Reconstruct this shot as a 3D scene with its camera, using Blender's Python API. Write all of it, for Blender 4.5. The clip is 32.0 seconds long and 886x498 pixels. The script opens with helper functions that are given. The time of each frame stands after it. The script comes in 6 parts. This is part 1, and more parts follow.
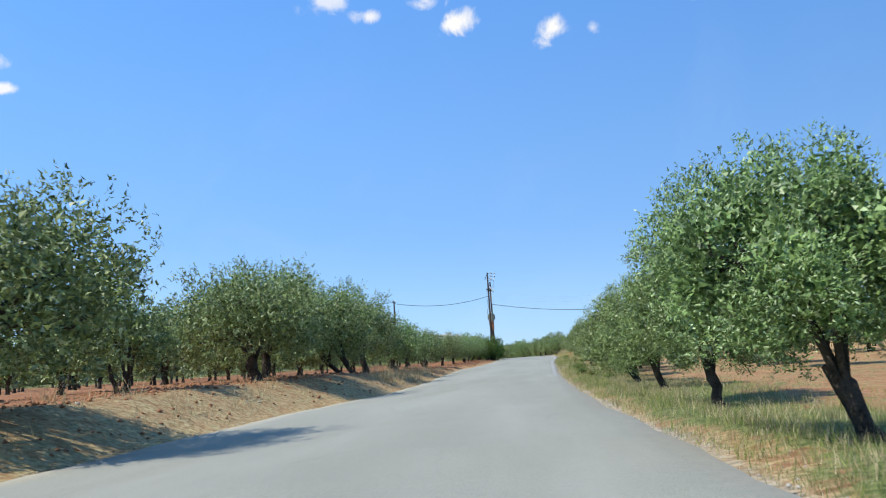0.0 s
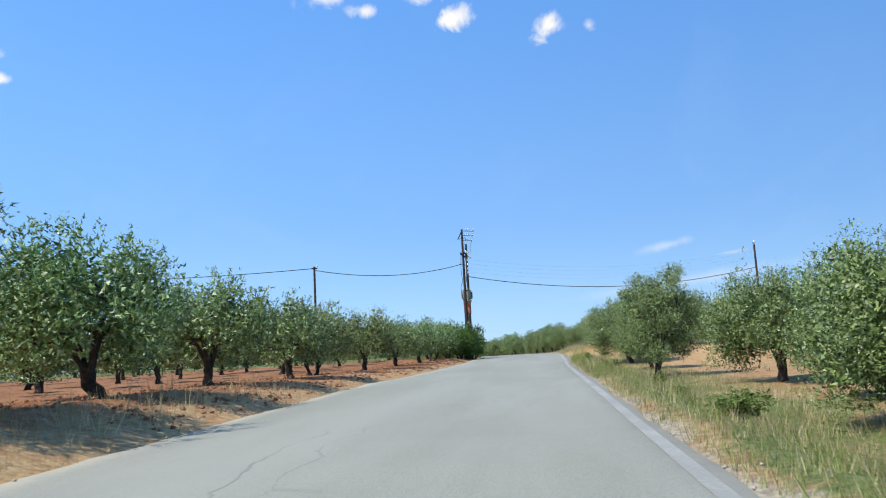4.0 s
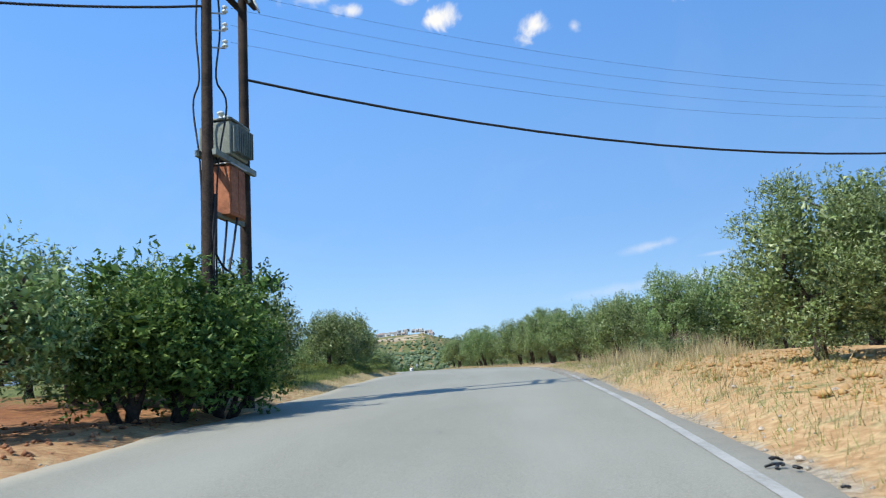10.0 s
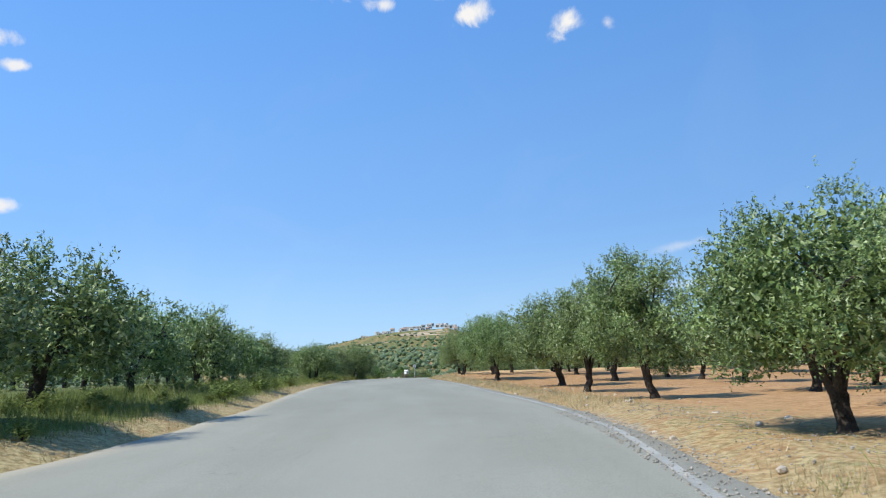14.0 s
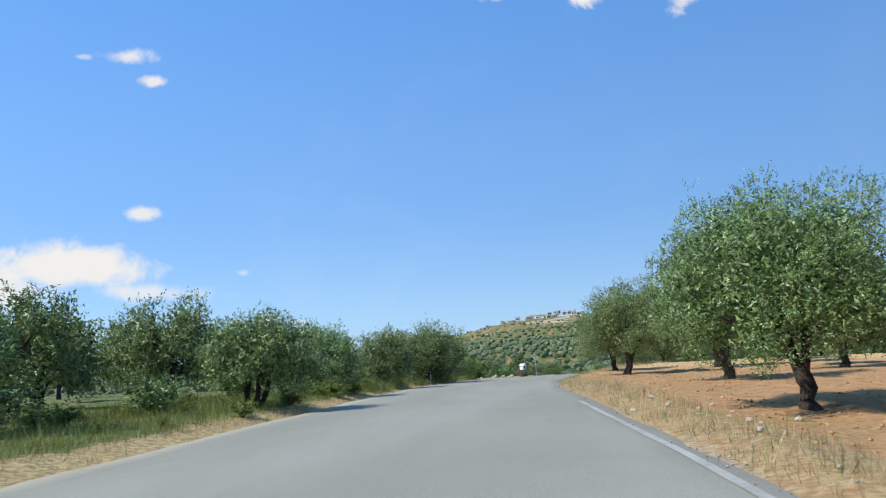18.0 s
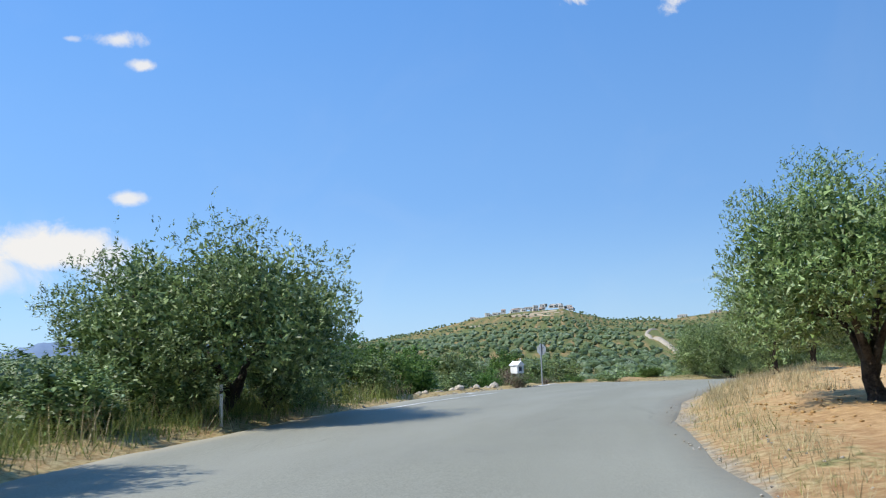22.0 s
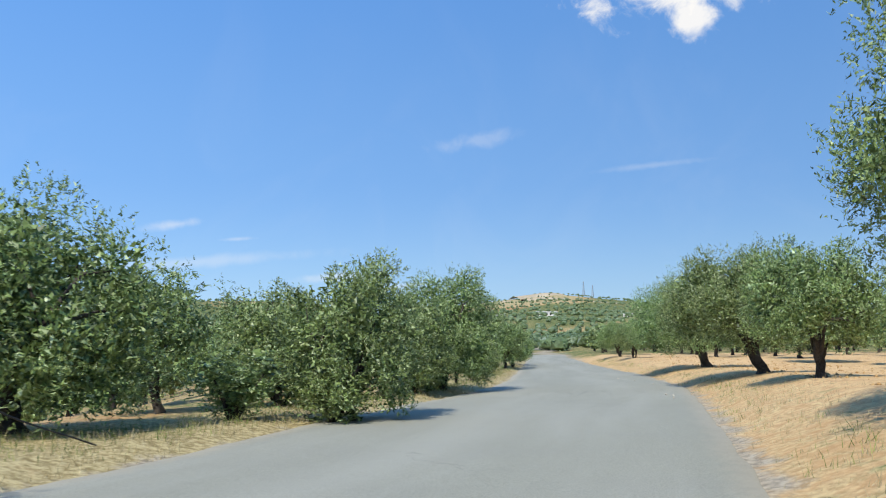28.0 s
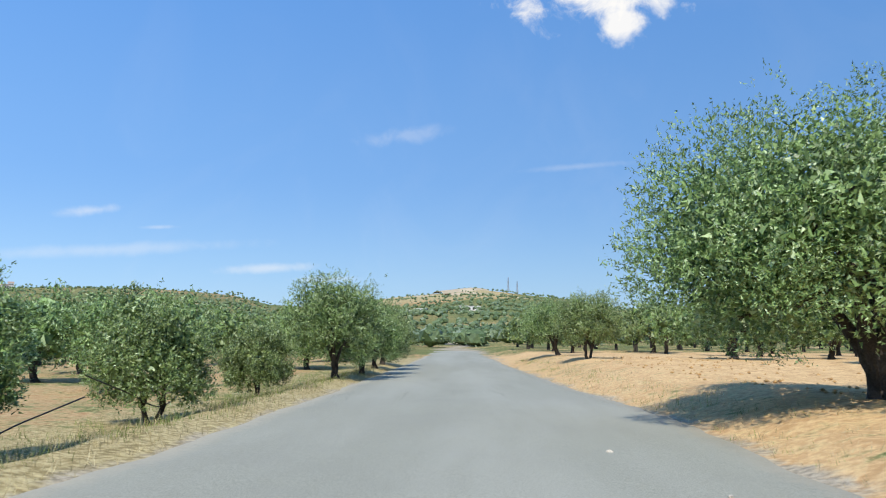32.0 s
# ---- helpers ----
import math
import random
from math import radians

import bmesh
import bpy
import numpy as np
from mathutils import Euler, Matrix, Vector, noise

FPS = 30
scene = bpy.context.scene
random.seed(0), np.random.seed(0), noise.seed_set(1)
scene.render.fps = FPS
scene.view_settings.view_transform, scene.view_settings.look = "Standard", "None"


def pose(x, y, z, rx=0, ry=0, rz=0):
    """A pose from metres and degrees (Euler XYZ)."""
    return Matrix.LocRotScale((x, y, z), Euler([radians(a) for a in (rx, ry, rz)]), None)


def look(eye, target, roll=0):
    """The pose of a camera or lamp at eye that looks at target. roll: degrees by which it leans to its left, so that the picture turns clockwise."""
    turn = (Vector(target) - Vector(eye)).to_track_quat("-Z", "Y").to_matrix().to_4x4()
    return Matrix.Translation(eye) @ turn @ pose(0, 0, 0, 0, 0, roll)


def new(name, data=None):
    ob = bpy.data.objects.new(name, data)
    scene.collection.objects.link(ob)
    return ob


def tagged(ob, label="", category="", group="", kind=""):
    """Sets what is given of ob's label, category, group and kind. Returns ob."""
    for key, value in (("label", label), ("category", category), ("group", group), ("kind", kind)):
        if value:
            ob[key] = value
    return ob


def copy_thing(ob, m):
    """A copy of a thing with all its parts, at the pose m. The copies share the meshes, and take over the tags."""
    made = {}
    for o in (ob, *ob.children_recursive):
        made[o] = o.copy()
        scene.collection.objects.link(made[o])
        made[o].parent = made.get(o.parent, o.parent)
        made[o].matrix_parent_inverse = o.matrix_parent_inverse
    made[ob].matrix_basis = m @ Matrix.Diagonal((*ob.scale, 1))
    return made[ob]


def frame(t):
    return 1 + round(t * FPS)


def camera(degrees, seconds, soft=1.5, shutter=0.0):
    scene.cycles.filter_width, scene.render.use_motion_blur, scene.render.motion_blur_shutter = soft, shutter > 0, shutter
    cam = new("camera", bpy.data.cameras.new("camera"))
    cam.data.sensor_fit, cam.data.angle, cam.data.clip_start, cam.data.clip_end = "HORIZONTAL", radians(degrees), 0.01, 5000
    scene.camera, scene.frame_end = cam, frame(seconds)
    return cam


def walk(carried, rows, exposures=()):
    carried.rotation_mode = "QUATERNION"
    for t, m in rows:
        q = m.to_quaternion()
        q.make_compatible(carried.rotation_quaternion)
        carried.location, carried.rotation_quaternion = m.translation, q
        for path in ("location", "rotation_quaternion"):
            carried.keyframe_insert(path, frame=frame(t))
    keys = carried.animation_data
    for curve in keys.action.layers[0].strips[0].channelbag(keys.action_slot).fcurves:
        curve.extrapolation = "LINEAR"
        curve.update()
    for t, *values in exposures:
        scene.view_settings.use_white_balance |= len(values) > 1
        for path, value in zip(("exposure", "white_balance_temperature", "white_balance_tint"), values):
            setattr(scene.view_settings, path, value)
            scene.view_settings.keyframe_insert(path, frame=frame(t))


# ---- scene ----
cam = camera(56.6, 32.0, soft=1.1, shutter=0.12)
EXPO, SUN, SKY = 0.4, 4.3, 0.125
PATH = [
    (0.0, 0.000, 0.000, 0.000, 99.03, 3.58, 0.00),
    (0.5, 0.480, 4.814, 0.109, 98.96, 3.78, 0.04),
    (1.0, 0.953, 9.520, 0.210, 98.92, 3.84, -0.06),
    (1.5, 1.425, 14.146, 0.303, 98.89, 4.18, -0.08),
    (2.0, 1.902, 18.753, 0.391, 98.88, 4.34, -0.09),
    (2.5, 2.382, 23.380, 0.479, 98.83, 4.04, -0.28),
    (3.0, 2.858, 28.030, 0.572, 98.82, 3.70, -0.35),
    (3.5, 3.337, 32.717, 0.671, 98.75, 3.29, -0.44),
    (4.0, 3.875, 37.488, 0.875, 98.72, 3.03, -0.54),
    (4.5, 4.493, 42.369, 1.079, 98.69, 2.77, -0.64),
    (5.0, 5.124, 47.350, 1.282, 98.66, 2.51, -0.75),
    (5.5, 5.702, 52.387, 1.486, 98.63, 2.25, -0.85),
    (6.0, 6.246, 57.397, 1.622, 98.70, 2.18, -1.01),
    (6.5, 6.811, 62.316, 1.761, 98.68, 2.21, -1.13),
    (7.0, 7.406, 67.177, 1.902, 98.70, 2.09, -1.25),
    (7.5, 8.040, 72.061, 2.047, 98.64, 1.96, -1.40),
    (8.0, 8.705, 76.982, 2.193, 98.60, 2.05, -1.54),
    (8.5, 9.384, 81.885, 2.335, 98.55, 2.29, -1.65),
    (9.0, 10.059, 86.738, 2.477, 98.65, 2.35, -1.73),
    (9.5, 10.722, 91.550, 2.621, 98.68, 2.61, -1.76),
    (10.0, 11.369, 96.332, 2.760, 98.66, 2.96, -1.61),
    (10.5, 11.993, 101.071, 2.909, 99.03, 2.96, -1.70),
    (11.0, 12.581, 105.737, 3.073, 99.14, 2.64, -1.67),
    (11.5, 13.115, 110.281, 3.245, 99.33, 2.22, -1.54),
    (12.0, 13.602, 114.646, 3.413, 99.23, 1.66, -1.60),
    (12.5, 14.043, 118.837, 3.562, 99.03, 1.46, -1.33),
    (13.0, 14.427, 122.949, 3.691, 98.80, 1.35, -0.60),
    (13.5, 14.770, 127.102, 3.800, 98.55, 1.48, -0.03),
    (14.0, 15.103, 131.364, 3.892, 98.41, 1.64, 0.18),
    (14.5, 15.422, 135.760, 3.973, 98.27, 1.79, 0.68),
    (15.0, 15.675, 140.303, 4.043, 98.14, 1.95, 1.86),
    (15.5, 15.788, 144.989, 4.101, 98.00, 2.10, 3.83),
    (16.0, 15.715, 149.799, 4.146, 97.85, 2.47, 5.76),
    (16.5, 15.467, 154.696, 4.183, 97.84, 2.80, 7.42),
    (17.0, 15.101, 159.632, 4.221, 97.92, 3.08, 8.50),
    (17.5, 14.696, 164.557, 4.262, 97.98, 3.09, 8.88),
    (18.0, 14.292, 169.444, 4.305, 98.06, 2.86, 9.00),
    (18.5, 13.888, 174.282, 4.349, 98.02, 2.52, 9.04),
    (19.0, 13.490, 179.040, 4.384, 97.89, 2.14, 9.11),
    (19.5, 13.112, 183.670, 4.402, 97.69, 1.88, 9.18),
    (20.0, 12.760, 188.137, 4.405, 97.59, 1.65, 9.15),
    (20.5, 12.439, 192.436, 4.404, 97.61, 1.58, 9.24),
    (21.0, 12.150, 196.582, 4.400, 97.54, 1.59, 9.24),
    (21.5, 11.907, 200.609, 4.391, 97.51, 1.62, 8.88),
    (22.0, 11.739, 204.577, 4.381, 97.48, 1.65, 7.93),
    (22.5, 11.669, 208.559, 4.370, 97.47, 1.38, 6.61),
    (23.0, 11.709, 212.571, 4.363, 97.50, 1.23, 5.10),
    (23.5, 11.873, 216.555, 4.359, 97.51, 1.02, 3.29),
    (24.0, 12.185, 220.437, 4.358, 97.50, 0.50, 0.87),
    (24.5, 12.694, 224.190, 4.359, 97.50, 0.73, -2.54),
    (25.0, 13.451, 227.819, 4.348, 97.18, 0.73, -6.68),
    (25.5, 14.482, 231.313, 4.314, 96.86, 0.72, -11.29),
    (26.0, 15.792, 234.646, 4.258, 96.54, 0.72, -16.27),
    (26.5, 17.371, 237.782, 4.188, 96.22, 0.72, -21.45),
    (27.0, 19.177, 240.687, 4.116, 96.21, 0.64, -26.31),
    (27.5, 21.161, 243.370, 4.049, 96.30, 0.70, -30.84),
    (28.0, 23.325, 245.923, 3.987, 96.35, 0.70, -34.57),
    (28.5, 25.693, 248.466, 3.926, 96.28, 0.44, -37.38),
    (29.0, 28.246, 251.062, 3.863, 96.31, 0.27, -38.93),
    (29.5, 30.902, 253.697, 3.800, 96.29, 0.01, -39.90),
    (30.0, 33.583, 256.323, 3.736, 96.17, -0.30, -40.54),
    (30.5, 36.255, 258.928, 3.666, 96.07, -0.52, -40.90),
    (31.0, 38.926, 261.551, 3.591, 96.00, -0.66, -40.87),
    (31.5, 41.584, 264.198, 3.513, 95.98, -0.76, -40.45),
    (32.0, 44.190, 266.838, 3.435, 95.99, -0.30, -39.78),
]

walk(cam, [(t, pose(x, y, z, rx, ry, rz)) for t, x, y, z, rx, ry, rz in PATH],
     exposures=[(0.0, EXPO + 0.06), (12.0, EXPO), (16.5, EXPO - 0.16), (22.0, EXPO - 0.14), (24.0, EXPO), (27.0, EXPO - 0.02), (32.0, EXPO)])

# ---------------------------------------------------------------- world and sun
SUN_AZ, SUN_EL = -125.0, 46.0          # degrees right of north (+y), and above the horizon


def heading(az, el=0.0):
    a, e = radians(az), radians(el)
    return Vector((math.sin(a) * math.cos(e), math.cos(a) * math.cos(e), math.sin(e)))


class Nodes:
    """Short writing of node trees."""

    def __init__(self, tree):
        self.tree = tree
        tree.nodes.clear()

    def add(self, kind, operation=None, clamp=False):
        node = self.tree.nodes.new(kind)
        if operation:
            node.operation = operation
        if clamp:
            node.use_clamp = True
        return node

    def put(self, value, socket):
        if isinstance(value, bpy.types.NodeSocket):
            self.tree.links.new(value, socket)
        elif value is not None:
            socket.default_value = value

    def math(self, op, a, b=None, c=None, clamp=False):
        node = self.add("ShaderNodeMath", op, clamp)
        for n, value in enumerate((a, b, c)):
            if value is not None:
                self.put(value, node.inputs[n])
        return node.outputs[0]

    def dot(self, a, b):
        node = self.add("ShaderNodeVectorMath", operation="DOT_PRODUCT")
        self.put(a, node.inputs[0])
        self.put(b, node.inputs[1])
        return node.outputs["Value"]

    def noise(self, vector, scale, detail=4.0, rough=0.55, distort=0.0):
        node = self.add("ShaderNodeTexNoise")
        self.put(vector, node.inputs["Vector"])
        self.put(scale, node.inputs["Scale"])
        self.put(detail, node.inputs["Detail"])
        self.put(rough, node.inputs["Roughness"])
        self.put(distort, node.inputs["Distortion"])
        return node.outputs["Fac"]

    def ramp(self, value, low, high, a=0.0, b=1.0):
        node = self.add("ShaderNodeMapRange")
        node.interpolation_type = "SMOOTHSTEP"
        for n, v in enumerate((value, low, high, a, b)):
            self.put(v, node.inputs[n])
        return node.outputs[0]

    def mix(self, fac, a, b):
        node = self.add("ShaderNodeMix")
        node.data_type = "RGBA"
        self.put(fac, node.inputs[0])
        self.put((*a, 1) if isinstance(a, tuple) else a, node.inputs[6])
        self.put((*b, 1) if isinstance(b, tuple) else b, node.inputs[7])
        return node.outputs[2]


def build_world():
    world = bpy.data.worlds.new("sky")
    scene.world = world
    world.use_nodes = True
    n = Nodes(world.node_tree)
    sky = n.add("ShaderNodeTexSky")
    sky.sky_type, sky.sun_disc = "NISHITA", False
    sky.sun_elevation, sky.sun_rotation = radians(SUN_EL), radians(SUN_AZ)
    sky.air_density, sky.dust_density, sky.ozone_density = 1.0, 0.2, 4.0
    way = n.add("ShaderNodeTexCoord").outputs["Generated"]
    fine = n.noise(way, 22.0, 7.0, 0.62, 0.4)
    wisp = n.noise(way, 6.0, 5.0, 0.6, 1.0)
    # clouds: heading, height, half width, half height in degrees, density, softness, tilt, raggedness
    clouds = [
        (9.7, 23.3, 1.7, 1.2, 1.0, 0.8, 5, 2.6), (12.4, 23.0, 0.5, 0.6, 0.55, 0.9, 30, 2.6), (2.5, 24.2, 1.6, 1.1, 1.0, 0.8, 12, 2.8),
        (0.5, 25.8, 1.5, 0.8, 0.8, 0.9, -10, 3.1), (-3.8, 25.0, 1.2, 0.6, 0.85, 0.9, -10, 3.1), (-6.7, 26.1, 1.9, 0.9, 0.7, 0.9, 15, 3.1),
        (21.4, 24.6, 2.8, 0.9, 1.0, 0.7, 8, 2.6), (17.4, 25.4, 1.0, 0.9, 0.4, 1.0, 0, 3.0), (49.8, 23.0, 6.6, 2.3, 1.0, 0.8, -4, 2.6), (52.5, 20.9, 2.2, 1.5, 0.95, 0.9, -20, 3.0),
        (-29.8, 20.9, 1.7, 0.6, 0.85, 0.9, 5, 2.6), (-28.1, 19.4, 1.0, 0.45, 0.9, 0.9, 0, 2.6), (-32.7, 20.6, 0.7, 0.25, 0.5, 0.9, 0, 2.6), (-29.0, 10.9, 1.5, 0.55, 0.9, 0.8, 3, 2.2),
        (-33.4, 7.4, 6.6, 1.9, 1.0, 0.5, -2, 1.3), (-28.5, 5.7, 5.6, 0.9, 0.8, 0.9, -3, 1.6), (-38.0, 6.0, 7.0, 2.2, 0.9, 0.8, 0, 1.4)]
    thin = [
        (16.6, 7.9, 2.9, 0.5, 0.42, 1.0, 9, 1.6), (17.5, 5.4, 12.0, 0.6, 0.24, 1.0, 5, 1.4), (36.9, 13.8, 3.6, 0.8, 0.18, 1.0, 8, 2.2),
        (27.8, 4.5, 4.4, 0.45, 0.4, 1.0, 4, 1.8), (32.0, 3.8, 3.2, 0.35, 0.3, 1.0, 2, 1.8), (20.5, 7.0, 1.6, 0.2, 0.25, 1.0, 4, 1.6),
        (-18.6, 3.4, 0.7, 0.3, 0.7, 0.8, 4, 2.4), (-20.9, 3.7, 0.7, 0.25, 0.6, 0.8, 0, 2.4), (49.0, 11.6, 5.0, 0.35, 0.16, 1.0, 3, 1.6), (-22.4, 6.9, 0.7, 0.3, 0.45, 0.9, 0, 2.4)]
    total = None
    for az, el, w, h, dense, soft, tilt, rag in clouds + thin:
        mid, flat = heading(az, el), heading(az + 90)
        turn = Matrix.Rotation(radians(-tilt), 3, mid)
        side = turn @ flat
        up = turn @ flat.cross(mid)
        a = n.math("DIVIDE", n.dot(way, tuple(side)), radians(w))
        b = n.math("DIVIDE", n.dot(way, tuple(up)), radians(h))
        front = n.math("GREATER_THAN", n.dot(way, tuple(mid)), 0.8)
        far = n.math("SQRT", n.math("ADD", n.math("MULTIPLY", a, a), n.math("MULTIPLY", b, b)))
        body = n.math("ADD", n.math("SUBTRACT", 0.95, far), n.math("MULTIPLY", n.math("SUBTRACT", fine, 0.5), rag))
        mask = n.math("MULTIPLY", n.math("MULTIPLY", n.ramp(body, 0.0, soft), dense), front)
        total = mask if total is None else n.math("MAXIMUM", total, mask)
    # faint high veil
    rise = n.dot(way, (0, 0, 1))
    veil = n.math("MULTIPLY", n.ramp(wisp, 0.45, 0.8), n.math("MULTIPLY", n.ramp(rise, 0.62, 0.02), 0.05))
    total = n.math("MAXIMUM", total, veil)
    light = n.add("ShaderNodeBackground")
    low = n.dot(way, (0, 0, 1))
    haze = n.mix(n.ramp(low, 0.0, 0.2), (2.3, 4.0, 6.15), (1.27, 2.9, 5.9))
    haze = n.mix(n.ramp(low, 0.15, 0.5), haze, (0.79, 2.34, 5.75))
    n.put(n.mix(0.8, sky.outputs[0], haze), light.inputs[0])
    # the air is paler on the side of the sun
    n.put(n.math("MULTIPLY", n.math("ADD", 1.04, n.math("MULTIPLY", n.dot(way, tuple(heading(-95))), 0.29)), SKY), light.inputs[1])
    white = n.add("ShaderNodeBackground")
    white.inputs[0].default_value = (1.0, 0.985, 0.965, 1)
    white.inputs[1].default_value = 0.75
    both = n.add("ShaderNodeMixShader")
    n.put(total, both.inputs[0])
    n.tree.links.new(light.outputs[0], both.inputs[1])
    n.tree.links.new(white.outputs[0], both.inputs[2])
    out = n.add("ShaderNodeOutputWorld")
    n.tree.links.new(both.outputs[0], out.inputs[0])


build_world()
lamp = bpy.data.lights.new("sun", "SUN")
lamp.energy, lamp.angle, lamp.color = SUN, radians(0.6), (1.0, 0.96, 0.88)
sun = new("sun", lamp)
sun.matrix_world = look((0, 0, 60), Vector((0, 0, 60)) - heading(SUN_AZ, SUN_EL))


# ---------------------------------------------------------------- materials
def finish(n, mat, colour, rough=0.9, bump=None, strength=0.4, distance=0.02, metal=0.0, leaf=0.0, specular=0.3):
    shader = n.add("ShaderNodeBsdfPrincipled")
    n.put((*colour, 1) if isinstance(colour, tuple) else colour, shader.inputs["Base Color"])
    n.put(rough, shader.inputs["Roughness"])
    n.put(metal, shader.inputs["Metallic"])
    n.put(specular, shader.inputs["Specular IOR Level"])
    if bump is not None:
        node = n.add("ShaderNodeBump")
        n.put(bump, node.inputs["Height"])
        node.inputs["Strength"].default_value, node.inputs["Distance"].default_value = strength, distance
        n.tree.links.new(node.outputs[0], shader.inputs["Normal"])
    last = shader.outputs[0]
    if leaf:
        through_light = n.add("ShaderNodeBsdfTranslucent")
        n.put((*colour, 1) if isinstance(colour, tuple) else colour, through_light.inputs[0])
        both = n.add("ShaderNodeMixShader")
        both.inputs[0].default_value = leaf
        n.tree.links.new(last, both.inputs[1])
        n.tree.links.new(through_light.outputs[0], both.inputs[2])
        last = both.outputs[0]
    out = n.add("ShaderNodeOutputMaterial")
    n.tree.links.new(last, out.inputs[0])
    return mat


def start(name):
    mat = bpy.data.materials.new(name)
    mat.use_nodes = True
    n = Nodes(mat.node_tree)
    return mat, n


def plain(name, dark, light, scale=6.0, rough=0.85, strength=0.4, metal=0.0, coarse=0.6, distance=0.01, specular=0.3):
    """A surface between two tones, with fine grain and wider stains."""
    mat, n = start(name)
    where = n.add("ShaderNodeTexCoord").outputs["Object"]
    grain = n.noise(where, scale * 6, 6.0)
    stain = n.noise(where, scale * coarse, 4.0, 0.6, 0.5)
    both = n.math("ADD", n.math("MULTIPLY", grain, 0.45), n.math("MULTIPLY", stain, 0.55))
    return finish(n, mat, n.mix(n.ramp(both, 0.32, 0.68), dark, light), rough, both, strength, distance, metal, specular=specular)


def foliage(name, dark, mid, light, leaf=0.22, rough=0.55, specular=0.35):
    """Leaves: each one its own tone, by island."""
    mat, n = start(name)
    rand = n.add("ShaderNodeNewGeometry").outputs["Random Per Island"]
    tree = n.add("ShaderNodeObjectInfo").outputs["Random"]
    tone = n.mix(n.ramp(rand, 0.05, 0.6), dark, mid)
    tone = n.mix(n.ramp(rand, 0.76, 1.06), tone, light)
    clump = n.noise(n.add("ShaderNodeTexCoord").outputs["Object"], 1.7, 3.0)
    hue = n.add("ShaderNodeHueSaturation")
    n.put(n.math("ADD", 0.485, n.math("MULTIPLY", tree, 0.03)), hue.inputs["Hue"])
    n.put(n.math("MULTIPLY", n.math("ADD", 0.88, n.math("MULTIPLY", tree, 0.24)), n.ramp(clump, 0.3, 0.7, 0.75, 1.25)), hue.inputs["Value"])
    n.put(tone, hue.inputs["Color"])
    return finish(n, mat, hue.outputs[0], rough, leaf=leaf, specular=specular)


def ground_material():
    """Bare soil, straw and green weeds, mixed by the cover painted on the sheet."""
    mat, n = start("ground")
    where = n.add("ShaderNodeTexCoord").outputs["Object"]
    cover = n.add("ShaderNodeVertexColor")
    cover.layer_name = "cover"
    split = n.add("ShaderNodeSeparateColor")
    n.tree.links.new(cover.outputs[0], split.inputs[0])
    red, green, straw = split.outputs
    fine = n.noise(where, 9.0, 8.0, 0.65)
    clod = n.noise(where, 2.6, 6.0, 0.6, 0.6)
    wide = n.noise(where, 0.22, 5.0, 0.6)
    both = n.math("ADD", n.math("MULTIPLY", fine, 0.5), n.math("MULTIPLY", clod, 0.5))
    tan = n.mix(n.ramp(both, 0.34, 0.66), (0.4, 0.245, 0.112), (0.67, 0.465, 0.235))
    rust = n.mix(n.ramp(both, 0.34, 0.66), (0.165, 0.068, 0.033), (0.36, 0.175, 0.083))
    soil = n.mix(red, tan, rust)
    soil = n.mix(n.math("MULTIPLY", n.ramp(wide, 0.45, 0.75), 0.35), soil, (0.46, 0.28, 0.13))
    hay = n.mix(n.ramp(fine, 0.36, 0.64), (0.22, 0.168, 0.074), (0.48, 0.395, 0.205))
    weed = n.mix(n.ramp(fine, 0.36, 0.64), (0.068, 0.092, 0.027), (0.19, 0.205, 0.074))
    edge = n.math("MULTIPLY", n.math("SUBTRACT", clod, 0.5), 1.2)
    tone = n.mix(n.ramp(n.math("ADD", straw, edge), 0.15, 0.8), soil, hay)
    tone = n.mix(n.ramp(n.math("ADD", green, edge), 0.3, 0.65), tone, weed)
    rim = n.add("ShaderNodeVertexColor")
    rim.layer_name = "shoulder"
    sand = n.mix(n.ramp(fine, 0.36, 0.64), (0.23, 0.195, 0.14), (0.42, 0.36, 0.265))
    tone = n.mix(n.ramp(n.math("ADD", rim.outputs[0], n.math("MULTIPLY", edge, 0.6)), 0.35, 0.7), tone, sand)
    return finish(n, mat, tone, 0.95, both, 0.65, 0.08, specular=0.1)


